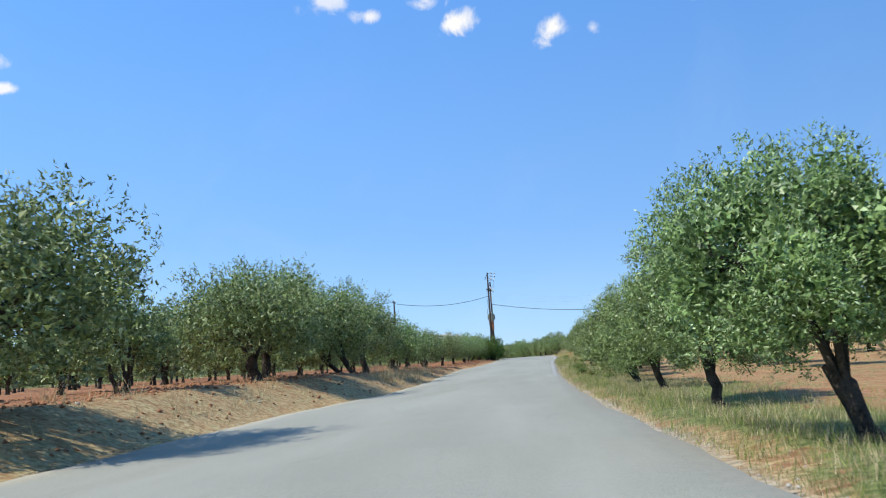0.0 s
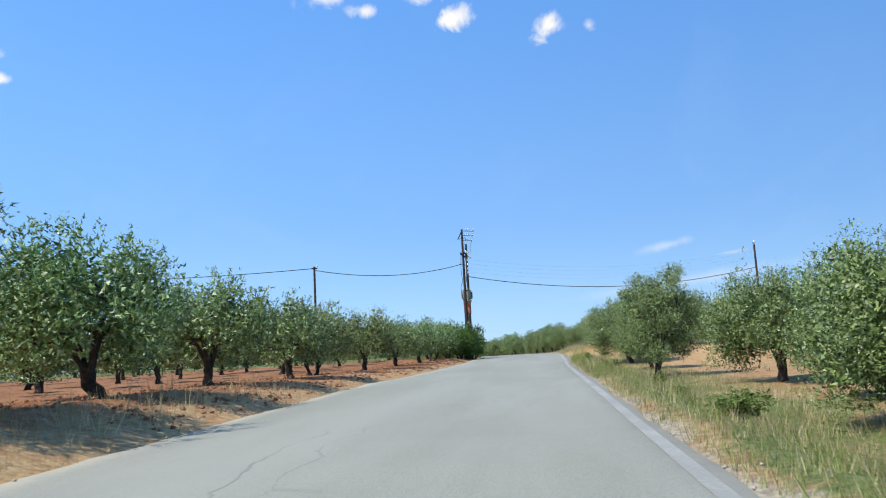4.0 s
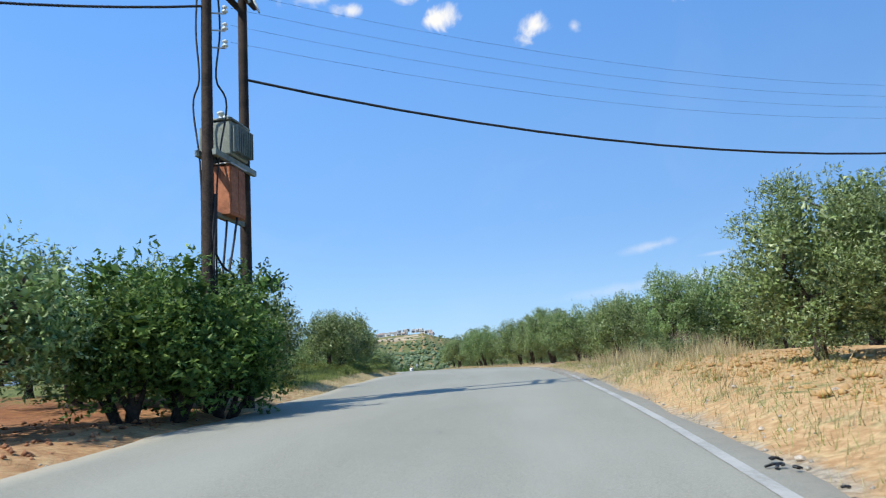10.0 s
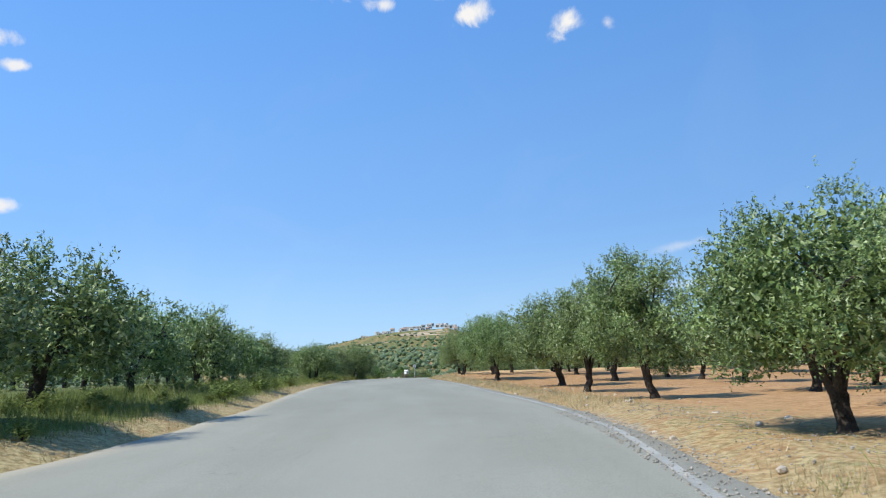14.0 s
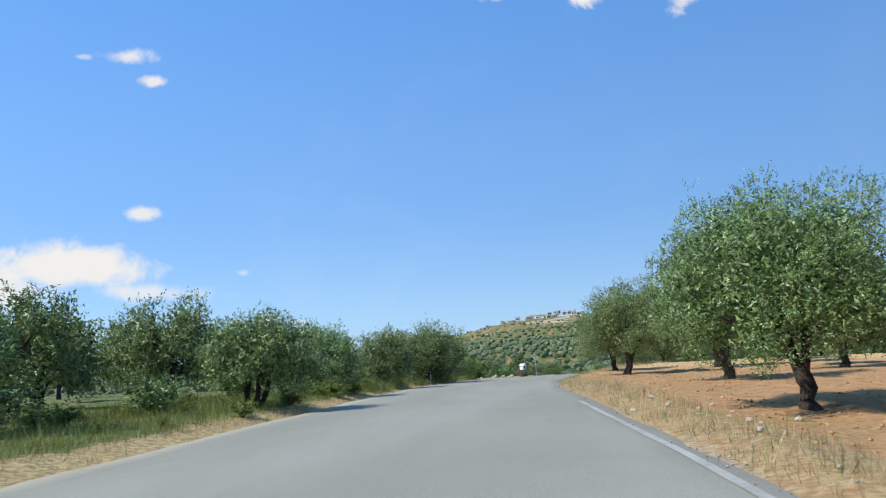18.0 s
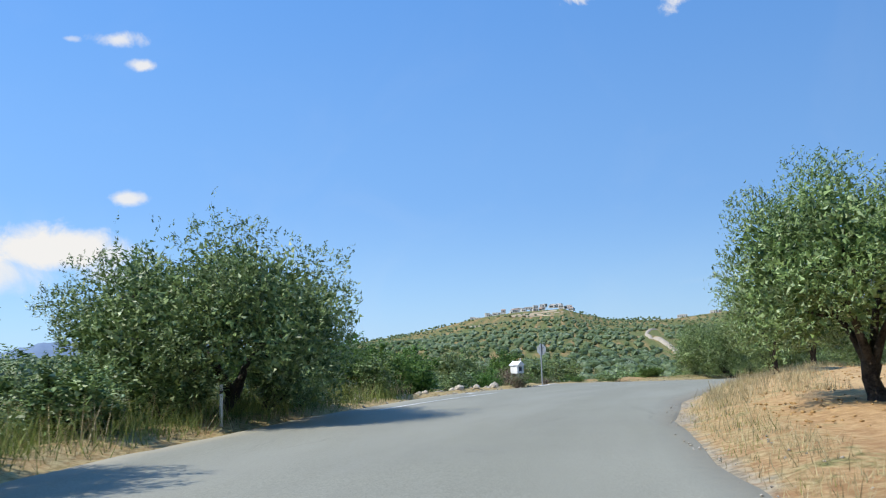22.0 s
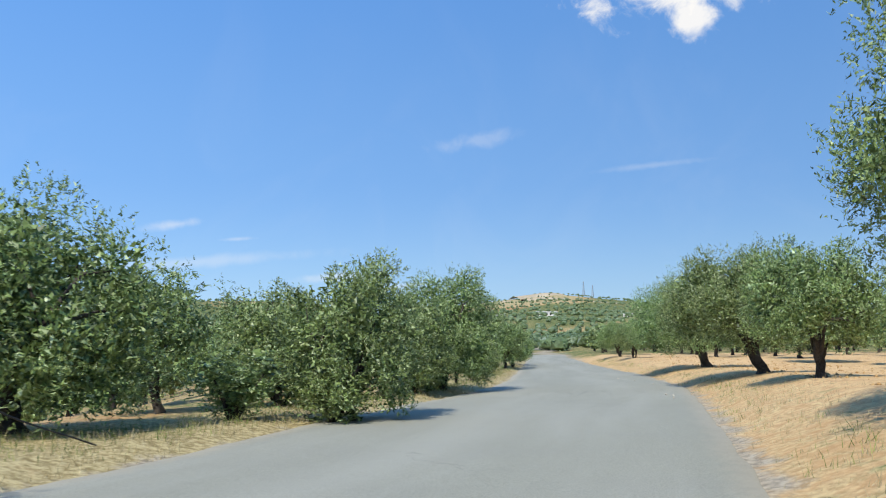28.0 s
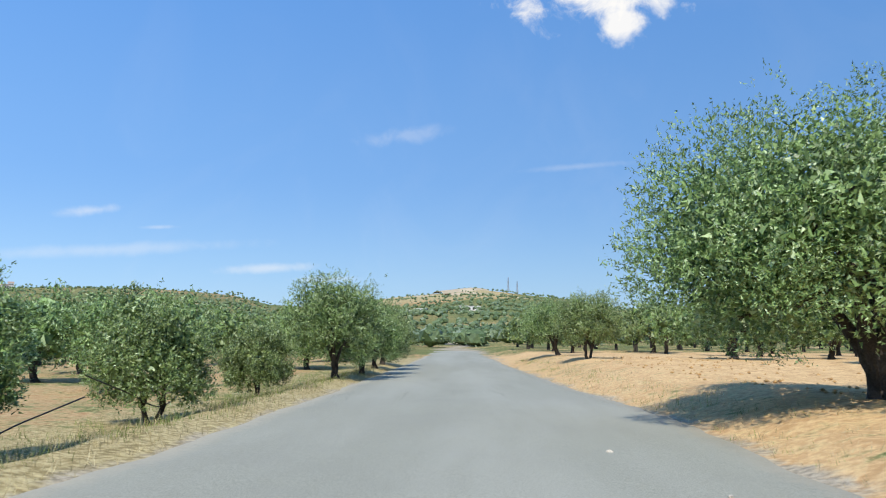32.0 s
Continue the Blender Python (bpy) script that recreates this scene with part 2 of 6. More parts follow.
def road_material():
    """Old, pale asphalt: aggregate, patches, wheel tracks along its length and cracks."""
    mat, n = start("asphalt")
    where = n.add("ShaderNodeTexCoord").outputs["Object"]
    lane = n.add("ShaderNodeUVMap").outputs[0]
    grit = n.noise(where, 60.0, 4.0, 0.7)
    patch = n.noise(where, 0.55, 5.0, 0.6, 0.4)
    fine = n.noise(where, 5.0, 5.0, 0.6)
    split = n.add("ShaderNodeSeparateXYZ")
    n.tree.links.new(lane, split.inputs[0])
    long = n.add("ShaderNodeCombineXYZ")
    n.put(n.math("MULTIPLY", split.outputs[0], 0.04), long.inputs[0])
    n.put(split.outputs[1], long.inputs[1])
    streak = n.noise(long.outputs[0], 1.5, 4.0, 0.6, 0.2)
    tone = n.mix(n.ramp(grit, 0.3, 0.7), (0.185, 0.181, 0.14), (0.345, 0.337, 0.262))
    tone = n.mix(n.math("MULTIPLY", n.ramp(patch, 0.35, 0.75), 0.3), tone, (0.215, 0.21, 0.175))
    tone = n.mix(n.math("MULTIPLY", n.ramp(streak, 0.36, 0.7), 0.45), tone, (0.365, 0.354, 0.29))
    crack = n.add("ShaderNodeTexVoronoi")
    crack.feature = "DISTANCE_TO_EDGE"
    warp = n.add("ShaderNodeVectorMath", operation="ADD")
    offset = n.add("ShaderNodeTexNoise")
    n.put(where, offset.inputs["Vector"])
    offset.inputs["Scale"].default_value = 2.3
    offset.inputs["Detail"].default_value = 6.0
    n.put(where, warp.inputs[0])
    n.tree.links.new(offset.outputs["Color"], warp.inputs[1])
    n.tree.links.new(warp.outputs[0], crack.inputs["Vector"])
    crack.inputs["Scale"].default_value = 0.21
    line = n.math("MULTIPLY", n.ramp(crack.outputs["Distance"], 0.0035, 0.0008), n.ramp(n.noise(where, 0.5, 3.0), 0.55, 0.66))
    seam = n.add("ShaderNodeTexVoronoi")
    seam.feature = "DISTANCE_TO_EDGE"
    drawn = n.add("ShaderNodeCombineXYZ")
    n.put(n.math("MULTIPLY", split.outputs[0], 0.09), drawn.inputs[0])
    n.put(n.math("ADD", n.math("MULTIPLY", split.outputs[1], 2.2), n.math("MULTIPLY", n.noise(where, 0.7, 5.0), 0.5)), drawn.inputs[1])
    n.tree.links.new(drawn.outputs[0], seam.inputs["Vector"])
    seam.inputs["Scale"].default_value = 0.8
    run = n.math("MULTIPLY", n.ramp(seam.outputs["Distance"], 0.008, 0.002), n.ramp(n.noise(where, 0.17, 3.0), 0.54, 0.66))
    line = n.math("MAXIMUM", line, run)
    tone = n.mix(n.math("MULTIPLY", line, 0.3), tone, (0.06, 0.06, 0.058))
    dusty = n.ramp(n.math("ADD", n.math("ABSOLUTE", split.outputs[1]), n.math("MULTIPLY", fine, 0.16)), 0.93, 1.07)
    tone = n.mix(n.math("MULTIPLY", dusty, 0.6), tone, (0.4, 0.35, 0.26))
    relief = n.math("SUBTRACT", n.math("ADD", grit, n.math("MULTIPLY", fine, 0.6)), line)
    return finish(n, mat, tone, 0.88, relief, 0.35, 0.012, specular=0.25)


def paint_material(name, fresh, gone):
    mat, n = start(name)
    where = n.add("ShaderNodeTexCoord").outputs["Object"]
    worn = n.ramp(n.math("ADD", n.math("MULTIPLY", n.noise(where, 18.0, 6.0, 0.7), 0.5), n.math("MULTIPLY", n.noise(where, 0.8, 3.0), 0.5)), 0.42, 0.6)
    tone = n.mix(worn, fresh, gone)
    return finish(n, mat, tone, 0.8, worn, 0.2, 0.005)


GROUND, ROAD = ground_material(), road_material()
PAINT, FAINT = paint_material("white_paint", (0.74, 0.74, 0.7), (0.4, 0.4, 0.37)), paint_material("worn_paint", (0.41, 0.4, 0.355), (0.3, 0.295, 0.255))
BARK = plain("olive_bark", (0.018, 0.015, 0.012), (0.085, 0.07, 0.055), 5.0, 0.95, 0.9, distance=0.04)
LEAF = foliage("olive_leaves", (0.062, 0.104, 0.027), (0.21, 0.29, 0.092), (0.46, 0.54, 0.3), 0.2, 0.45, 0.44)
# greyer, flatter tones than LEAF: distance haze painted into the leaf colour
GROVE = foliage("far_olive_leaves", (0.075, 0.12, 0.045), (0.14, 0.195, 0.085), (0.25, 0.3, 0.19), 0.2)
BUSH = foliage("bush_leaves", (0.045, 0.1, 0.018), (0.135, 0.245, 0.05), (0.3, 0.43, 0.11), 0.34)
GREEN = foliage("green_grass", (0.1, 0.14, 0.03), (0.215, 0.265, 0.066), (0.38, 0.4, 0.13), 0.3, 0.7)
STRAW = foliage("dry_grass", (0.27, 0.225, 0.11), (0.46, 0.395, 0.21), (0.62, 0.555, 0.35), 0.25, 0.8)
STONE = plain("limestone", (0.3, 0.25, 0.19), (0.62, 0.56, 0.46), 3.0, 0.9, 0.6)
GRAVEL = plain("dusty_gravel", (0.2, 0.18, 0.145), (0.46, 0.42, 0.35), 3.0, 0.95, 0.6)
POLE = plain("tarred_wood", (0.012, 0.009, 0.007), (0.06, 0.042, 0.03), 4.0, 0.85, 0.6)
RUST = plain("rusty_sheet", (0.19, 0.07, 0.035), (0.42, 0.17, 0.085), 2.0, 0.7, 0.3, 0.2)
GREYTIN = plain("green_grey_tin", (0.12, 0.14, 0.12), (0.24, 0.27, 0.23), 3.0, 0.5, 0.2, 0.3)
STEEL = plain("galvanised_steel", (0.3, 0.31, 0.32), (0.52, 0.53, 0.54), 5.0, 0.45, 0.15, 0.7)
GLASS = plain("glazed_insulator", (0.5, 0.55, 0.52), (0.75, 0.8, 0.76), 5.0, 0.15, 0.05)
CABLE = plain("cable_rubber", (0.012, 0.012, 0.013), (0.035, 0.035, 0.037), 9.0, 0.6, 0.2)
WHITE = plain("white_sheet", (0.6, 0.6, 0.58), (0.83, 0.83, 0.81), 1.6, 0.55, 0.15)
# near-black for windows and post bands, and for shade inside the shrine opening
DARK = plain("inner_shade_and_band", (0.01, 0.01, 0.01), (0.03, 0.028, 0.025), 4.0, 0.6, 0.1)
WALLS = plain("village_plaster", (0.42, 0.4, 0.37), (0.66, 0.64, 0.6), 0.4, 0.9, 0.2)
ROOFS = plain("roof_tiles", (0.26, 0.19, 0.15), (0.4, 0.3, 0.24), 0.8, 0.9, 0.3)
TRACK = plain("pale_track", (0.3, 0.25, 0.18), (0.5, 0.43, 0.33), 0.6, 0.95, 0.4)
SCREE = plain("quarry_face", (0.3, 0.235, 0.15), (0.47, 0.39, 0.27), 0.02, 0.95, 0.4)
# blue of the distance haze, put into the base colour
FAR = plain("far_mountain", (0.17, 0.23, 0.33), (0.2, 0.27, 0.37), 0.01, 1.0, 0.0, specular=0.0)
HOSE = plain("irrigation_hose", (0.006, 0.006, 0.006), (0.02, 0.02, 0.02), 8.0, 0.5, 0.1)


# ---------------------------------------------------------------- mesh helpers
def mesh_of(name, verts, faces, mats):
    """A mesh from an array of places and an array of triangles or quads."""
    verts, faces = np.asarray(verts, np.float32), np.asarray(faces, np.int32)
    me = bpy.data.meshes.new(name)
    k = faces.shape[1]
    me.vertices.add(len(verts))
    me.vertices.foreach_set("co", verts.ravel())
    me.loops.add(faces.size)
    me.loops.foreach_set("vertex_index", faces.ravel())
    me.polygons.add(len(faces))
    me.polygons.foreach_set("loop_start", np.arange(0, faces.size, k, dtype=np.int32))
    me.update(calc_edges=True)
    for m in mats if isinstance(mats, (list, tuple)) else [mats]:
        me.materials.append(m)
    return me


def smooth(me):
    me.polygons.foreach_set("use_smooth", np.ones(len(me.polygons), bool))
    return me


def child(name, me, parent, label=""):
    ob = new(name, me)
    ob.parent = parent
    return tagged(ob, label)


def part(name, bm, material, parent, label="", soft=False):
    me = bpy.data.meshes.new(name)
    bm.to_mesh(me)
    bm.free()
    me.materials.append(material)
    if soft:
        smooth(me)
    return child(name, me, parent, label)


def box(bm, size, at=(0, 0, 0), turn=(0, 0, 0), bevel=0.0):
    made = bmesh.ops.create_cube(bm, size=1.0)["verts"]
    bmesh.ops.scale(bm, vec=size, verts=made)
    if bevel:
        edges = list({e for v in made for e in v.link_edges})
        made = list({v for f in bmesh.ops.bevel(bm, geom=edges, offset=bevel, segments=1, affect="EDGES")["faces"] for v in f.verts} | {v for v in made if v.is_valid})
    bmesh.ops.transform(bm, matrix=pose(*at, *turn), verts=made)
    return bm


def tube(points, radii, sides=7, cap=True, wobble=0.0, rng=None):
    """Verts and quads of a tapered tube along points."""
    points, radii = np.asarray(points, float), np.asarray(radii, float)
    along = np.gradient(points, axis=0)
    along /= np.linalg.norm(along, axis=1)[:, None] + 1e-9
    ref = np.array([0.31, 0.95, 0.05])
    a = np.cross(along, ref)
    a /= np.linalg.norm(a, axis=1)[:, None] + 1e-9
    b = np.cross(along, a)
    ang = np.linspace(0, 2 * np.pi, sides, endpoint=False)
    ring = a[:, None] * np.cos(ang)[None, :, None] + b[:, None] * np.sin(ang)[None, :, None]
    r = radii[:, None] * np.ones(sides)
    if wobble and rng is not None:
        r = r * (1 + wobble * rng.standard_normal(r.shape))
    verts = (points[:, None] + ring * r[..., None]).reshape(-1, 3)
    i = np.arange(len(points) - 1)[:, None] * sides
    j = np.arange(sides)[None]
    k = (j + 1) % sides
    faces = np.stack([i + j, i + k, i + sides + k, i + sides + j], -1).reshape(-1, 4)
    return verts, faces


def joined(bits):
    verts, faces, n = [], [], 0
    for v, f in bits:
        verts.append(v)
        faces.append(np.asarray(f) + n)
        n += len(v)
    return np.concatenate(verts), np.concatenate(faces)


def tube_part(name, points, radii, material, parent, label="", sides=8):
    return child(name, smooth(mesh_of(name, *tube(points, radii, sides), material)), parent, label)


# ---------------------------------------------------------------- the plan: road axis and land
AXIS = [(-4.58, -45.77, -2.07), (0.0, 0.0, -1.15), (1.9, 18.75, -0.76), (3.87, 37.49, -0.23), (6.25, 57.4, 0.45), (8.71, 76.98, 1.04), (11.37, 96.33, 1.62), (13.6, 114.65, 2.23),
        (15.1, 131.36, 2.72), (15.71, 149.8, 2.98), (14.29, 169.44, 3.15), (12.76, 188.14, 3.24), (11.74, 204.58, 3.23), (12.19, 220.44, 3.2), (15.79, 234.65, 3.08), (23.32, 245.92, 2.84),
        (33.58, 256.32, 2.58), (44.19, 266.84, 2.28), (59.6, 284.0, 2.0), (89.8, 318.7, 1.6), (135.0, 370.8, 1.7), (195.4, 440.2, 2.6)]


def spline(knots, per):
    k = np.array(knots, float)
    k = np.vstack([2 * k[0] - k[1], k, 2 * k[-1] - k[-2]])
    out = []
    for i in range(1, len(k) - 2):
        t = np.linspace(0, 1, per, endpoint=False)[:, None]
        p0, p1, p2, p3 = k[i - 1:i + 3]
        out.append(0.5 * (2 * p1 + (p2 - p0) * t + (2 * p0 - 5 * p1 + 4 * p2 - p3) * t ** 2 + (3 * p1 - p0 - 3 * p2 + p3) * t ** 3))
    return np.vstack(out + [k[-2:-1]])


LINE = spline(AXIS, 16)
STEP = np.linalg.norm(np.diff(LINE[:, :2], axis=0), axis=1)
STATION = np.r_[0, np.cumsum(STEP)]
STATION = STATION - STATION[16]                      # 0 where the drive begins
LEFT_EDGE = ([-60, 0, 18, 22, 27, 31, 36, 42, 54, 66, 74, 86, 96, 110, 120, 134, 142, 160, 172, 180, 190, 204, 212, 222, 231, 238, 241.5, 244, 246.5, 251, 256, 265, 274, 284, 400],
             [7.0, 7.0, 7.0, 6.8, 6.3, 5.6, 5.5, 5.3, 5.6, 5.9, 5.5, 5.5, 5.6, 5.9, 5.8, 6.0, 5.7, 5.85, 6.0, 5.8, 5.5, 5.5, 5.9, 5.95, 6.6, 6.9, 8.6, 7.8, 6.4, 5.6, 4.95, 4.7, 4.2, 3.7, 3.55])
RIGHT_EDGE = ([-60, 0, 10, 20, 32, 40, 64, 80, 94, 104, 115, 124, 134, 145, 160, 170, 180, 196, 204, 212, 230, 246, 252, 256, 262, 272, 280, 287, 293, 304, 330, 400],
              [2.2, 2.2, 2.0, 1.75, 1.6, 1.55, 1.7, 1.8, 2.0, 2.25, 2.3, 2.25, 2.3, 2.4, 2.15, 2.3, 2.3, 2.2, 2.0, 1.8, 1.7, 1.55, 1.4, 1.6, 2.0, 2.6, 3.1, 3.1, 3.3, 2.7, 2.3, 2.2])
LEFT_RISE = ([-60, 36, 42, 62, 84, 110, 128, 135, 150, 170, 184, 222, 236, 246, 251, 256, 264, 282, 287, 310, 325, 400],
             [0.85, 0.85, 0.6, 0.36, 0.14, 0.12, 0.3, 0.45, 0.38, 0.25, 0.2, 0.1, -0.3, -0.35, 0.1, 0.15, 0.0, -0.05, -0.25, -0.25, 0.0, 0.0])
RIGHT_RISE = ([-60, 5, 18, 27, 36, 46, 70, 80, 83, 88, 98, 106, 124, 133, 150, 160, 170, 180, 188, 195, 212, 220, 230, 234, 242, 270, 283, 300, 315, 330, 400],
              [0.0, 0.0, -0.25, -0.15, -0.42, -0.5, -0.45, -0.55, -0.6, -0.3, 0.15, 0.5, 0.5, 0.05, 0.03, -0.1, -0.15, -0.2, 0.0, 0.25, 0.2, 0.3, 0.5, 0.6, 0.6, 0.6, 0.45, 0.4, 0.65, 0.6, 0.4])


def on_road(s, u=0.0):
    """A place on the road's level at station s, u metres to the right of the axis."""
    p = np.array([np.interp(s, STATION, LINE[:, n]) for n in range(3)])
    a = np.array([np.interp(s + 0.5, STATION, LINE[:, n]) - np.interp(s - 0.5, STATION, LINE[:, n]) for n in range(2)])
    a /= np.linalg.norm(a)
    return np.array([p[0] + a[1] * u, p[1] - a[0] * u, p[2]])


def road_frame(x, y):
    """Station, offset to the right and road level for arrays of places."""
    x, y = np.asarray(x, float), np.asarray(y, float)
    shape, q = x.shape, np.stack([x.ravel(), y.ravel()], -1)
    s, u, z = np.empty(len(q)), np.empty(len(q)), np.empty(len(q))
    a, e = LINE[:-1, :2], np.diff(LINE[:, :2], axis=0)
    for i in range(0, len(q), 20000):
        some = q[i:i + 20000]
        near = np.argmin(((some[:, None] - LINE[None, ::2, :2]) ** 2).sum(-1), 1) * 2
        best = np.full(len(some), 1e18)
        bs, bu, bz = np.zeros(len(some)), np.zeros(len(some)), np.zeros(len(some))
        for shift in (-2, -1, 0, 1):
            k = np.clip(near + shift, 0, len(e) - 1)
            off = some - a[k]
            t = np.clip((off * e[k]).sum(1) / (STEP[k] ** 2), 0, 1)
            gap = off - t[:, None] * e[k]
            d = (gap ** 2).sum(1)
            better = d < best
            best = np.where(better, d, best)
            bs = np.where(better, STATION[k] + t * STEP[k], bs)
            bz = np.where(better, LINE[k, 2] * (1 - t) + LINE[k + 1, 2] * t, bz)
            cross = (e[k, 1] * off[:, 0] - e[k, 0] * off[:, 1])
            bu = np.where(better, np.sign(cross) * np.sqrt(d), bu)
        s[i:i + 20000], u[i:i + 20000], z[i:i + 20000] = bs, bu, bz
    return s.reshape(shape), u.reshape(shape), z.reshape(shape)


def step01(v, low, high):
    t = np.clip((v - low) / (high - low), 0, 1)
    return t * t * (3 - 2 * t)


def wave(x, y, size, seed=0.0):
    """A smooth rolling pattern between about -1 and 1."""
    a, b = x / size + seed, y / size - seed * 0.7
    return (np.sin(a * 2.1 + 1.3 * np.sin(b * 1.7)) + np.sin(b * 2.7 + 1.1 * np.sin(a * 1.9 + 2)) + np.sin((a + b) * 3.9 + 0.5)) / 3


HUB = (14.0, 236.0)                                   # the bend, from which the valley opens
EYE = 4.3
SKYLINE = ([-180, -60, -28, -20.7, -16.4, -13.9, -10.2, -6.4, -4.2, -2.4, 0.3, 1.6, 3.5, 8.1, 13.1, 20, 26.4, 29, 30.3, 33.3, 36.5, 39.6, 41.8, 43.5, 45.2, 48.3, 50, 56, 80, 180],
           [0.4, 0.5, 0.6, 0.8, 1.0, 1.2, 1.75, 2.7, 3.0, 3.2, 3.3, 2.85, 2.3, 2.3, 2.75, 2.9, 2.6, 1.7, 1.6, 2.0, 2.5, 2.9, 3.1, 2.95, 2.75, 2.4, 2.0, 1.4, 0.6, 0.4])


def land(x, y):
    """Height of the ground at arrays of places."""
    x, y = np.asarray(x, float), np.asarray(y, float)
    s, u, z = road_frame(x, y)
    left, right = np.interp(s, *LEFT_EDGE), np.interp(s, *RIGHT_EDGE)
    out = np.where(u < 0, -u - left, u - right)
    rise = np.where(u < 0, np.interp(s, *LEFT_RISE), np.interp(s, *RIGHT_RISE))
    bumps = 0.05 * wave(x, y, 1.3) + 0.035 * wave(x, y, 0.55, 2.0)
    lip = 0.1 * np.exp(-((out - 0.9) / 0.5) ** 2)
    near = z + np.where(out < 0.05, -0.09, rise * step01(out, 0.1, 2.6) + (bumps + lip) * step01(out, 0.0, 0.7) - 0.05 * step01(out, 0.7, 0.0))
    # the valley beyond the bend, and the hills round it
    dx, dy = x - HUB[0], y - HUB[1]
    r = np.hypot(dx, dy) + 1e-6
    az = np.degrees(np.arctan2(dx, dy))
    sky = np.interp(az, *SKYLINE)
    tilt = np.interp(r, [0, 40, 75, 140, 260, 450, 700, 1150, 1300], [-8, -7.5, -5.2, -2.7, -1.0, 0.15, 0.5, 1.0, 1.0])
    share = np.clip(np.interp(r, [0, 260, 450, 700, 1000, 1250], [0, 0, 0.22, 0.5, 0.85, 1.0]), 0, 1)
    angle = np.where(r > 260, tilt * (1 - share) * (r < 1150) + sky * share, tilt)
    angle = np.where(share > 0, (1 - share) * np.minimum(tilt, 0.2) + share * sky, tilt)
    hills = EYE + np.minimum(r, 1250 + 0 * r) * np.tan(np.radians(angle)) - 0.12 * np.maximum(r - 1300, 0) + np.minimum(r / 220, 3) * wave(x, y, 90.0)
    level = z + rise + 0.25 * wave(x, y, 25.0)
    # how far the valley reaches towards the road: only to the left, past the bend
    open_az = step01(az, -75, -40) * step01(az, 30, 9)
    valley = step01(r, 10, 42) * open_az * step01(-u - left, 2.0, 16.0)
    valley = np.maximum(valley, step01(r, 330, 600))
    calm = near * (1 - step01(np.abs(u), 20, 60)) + level * step01(np.abs(u), 20, 60)
    return calm * (1 - valley) + hills * valley


def land_at(x, y):
    return float(land(np.array([x]), np.array([y]))[0])


def spot(s, u):
    """A place on the ground at station s, u to the right of the axis."""
    p = on_road(s, u)
    return Vector((p[0], p[1], land_at(p[0], p[1])))


# ---------------------------------------------------------------- ground sheet, road, lines
def lines_from(low, high, fine, coarse, growth):
    inner = np.arange(low, high + fine / 2, fine)
    outer, step = [], fine
    reach = 0.0
    while reach < coarse:
        step *= growth
        reach += step
        outer.append(reach)
    outer = np.array(outer)
    return np.r_[low - outer[::-1], inner, high + outer]


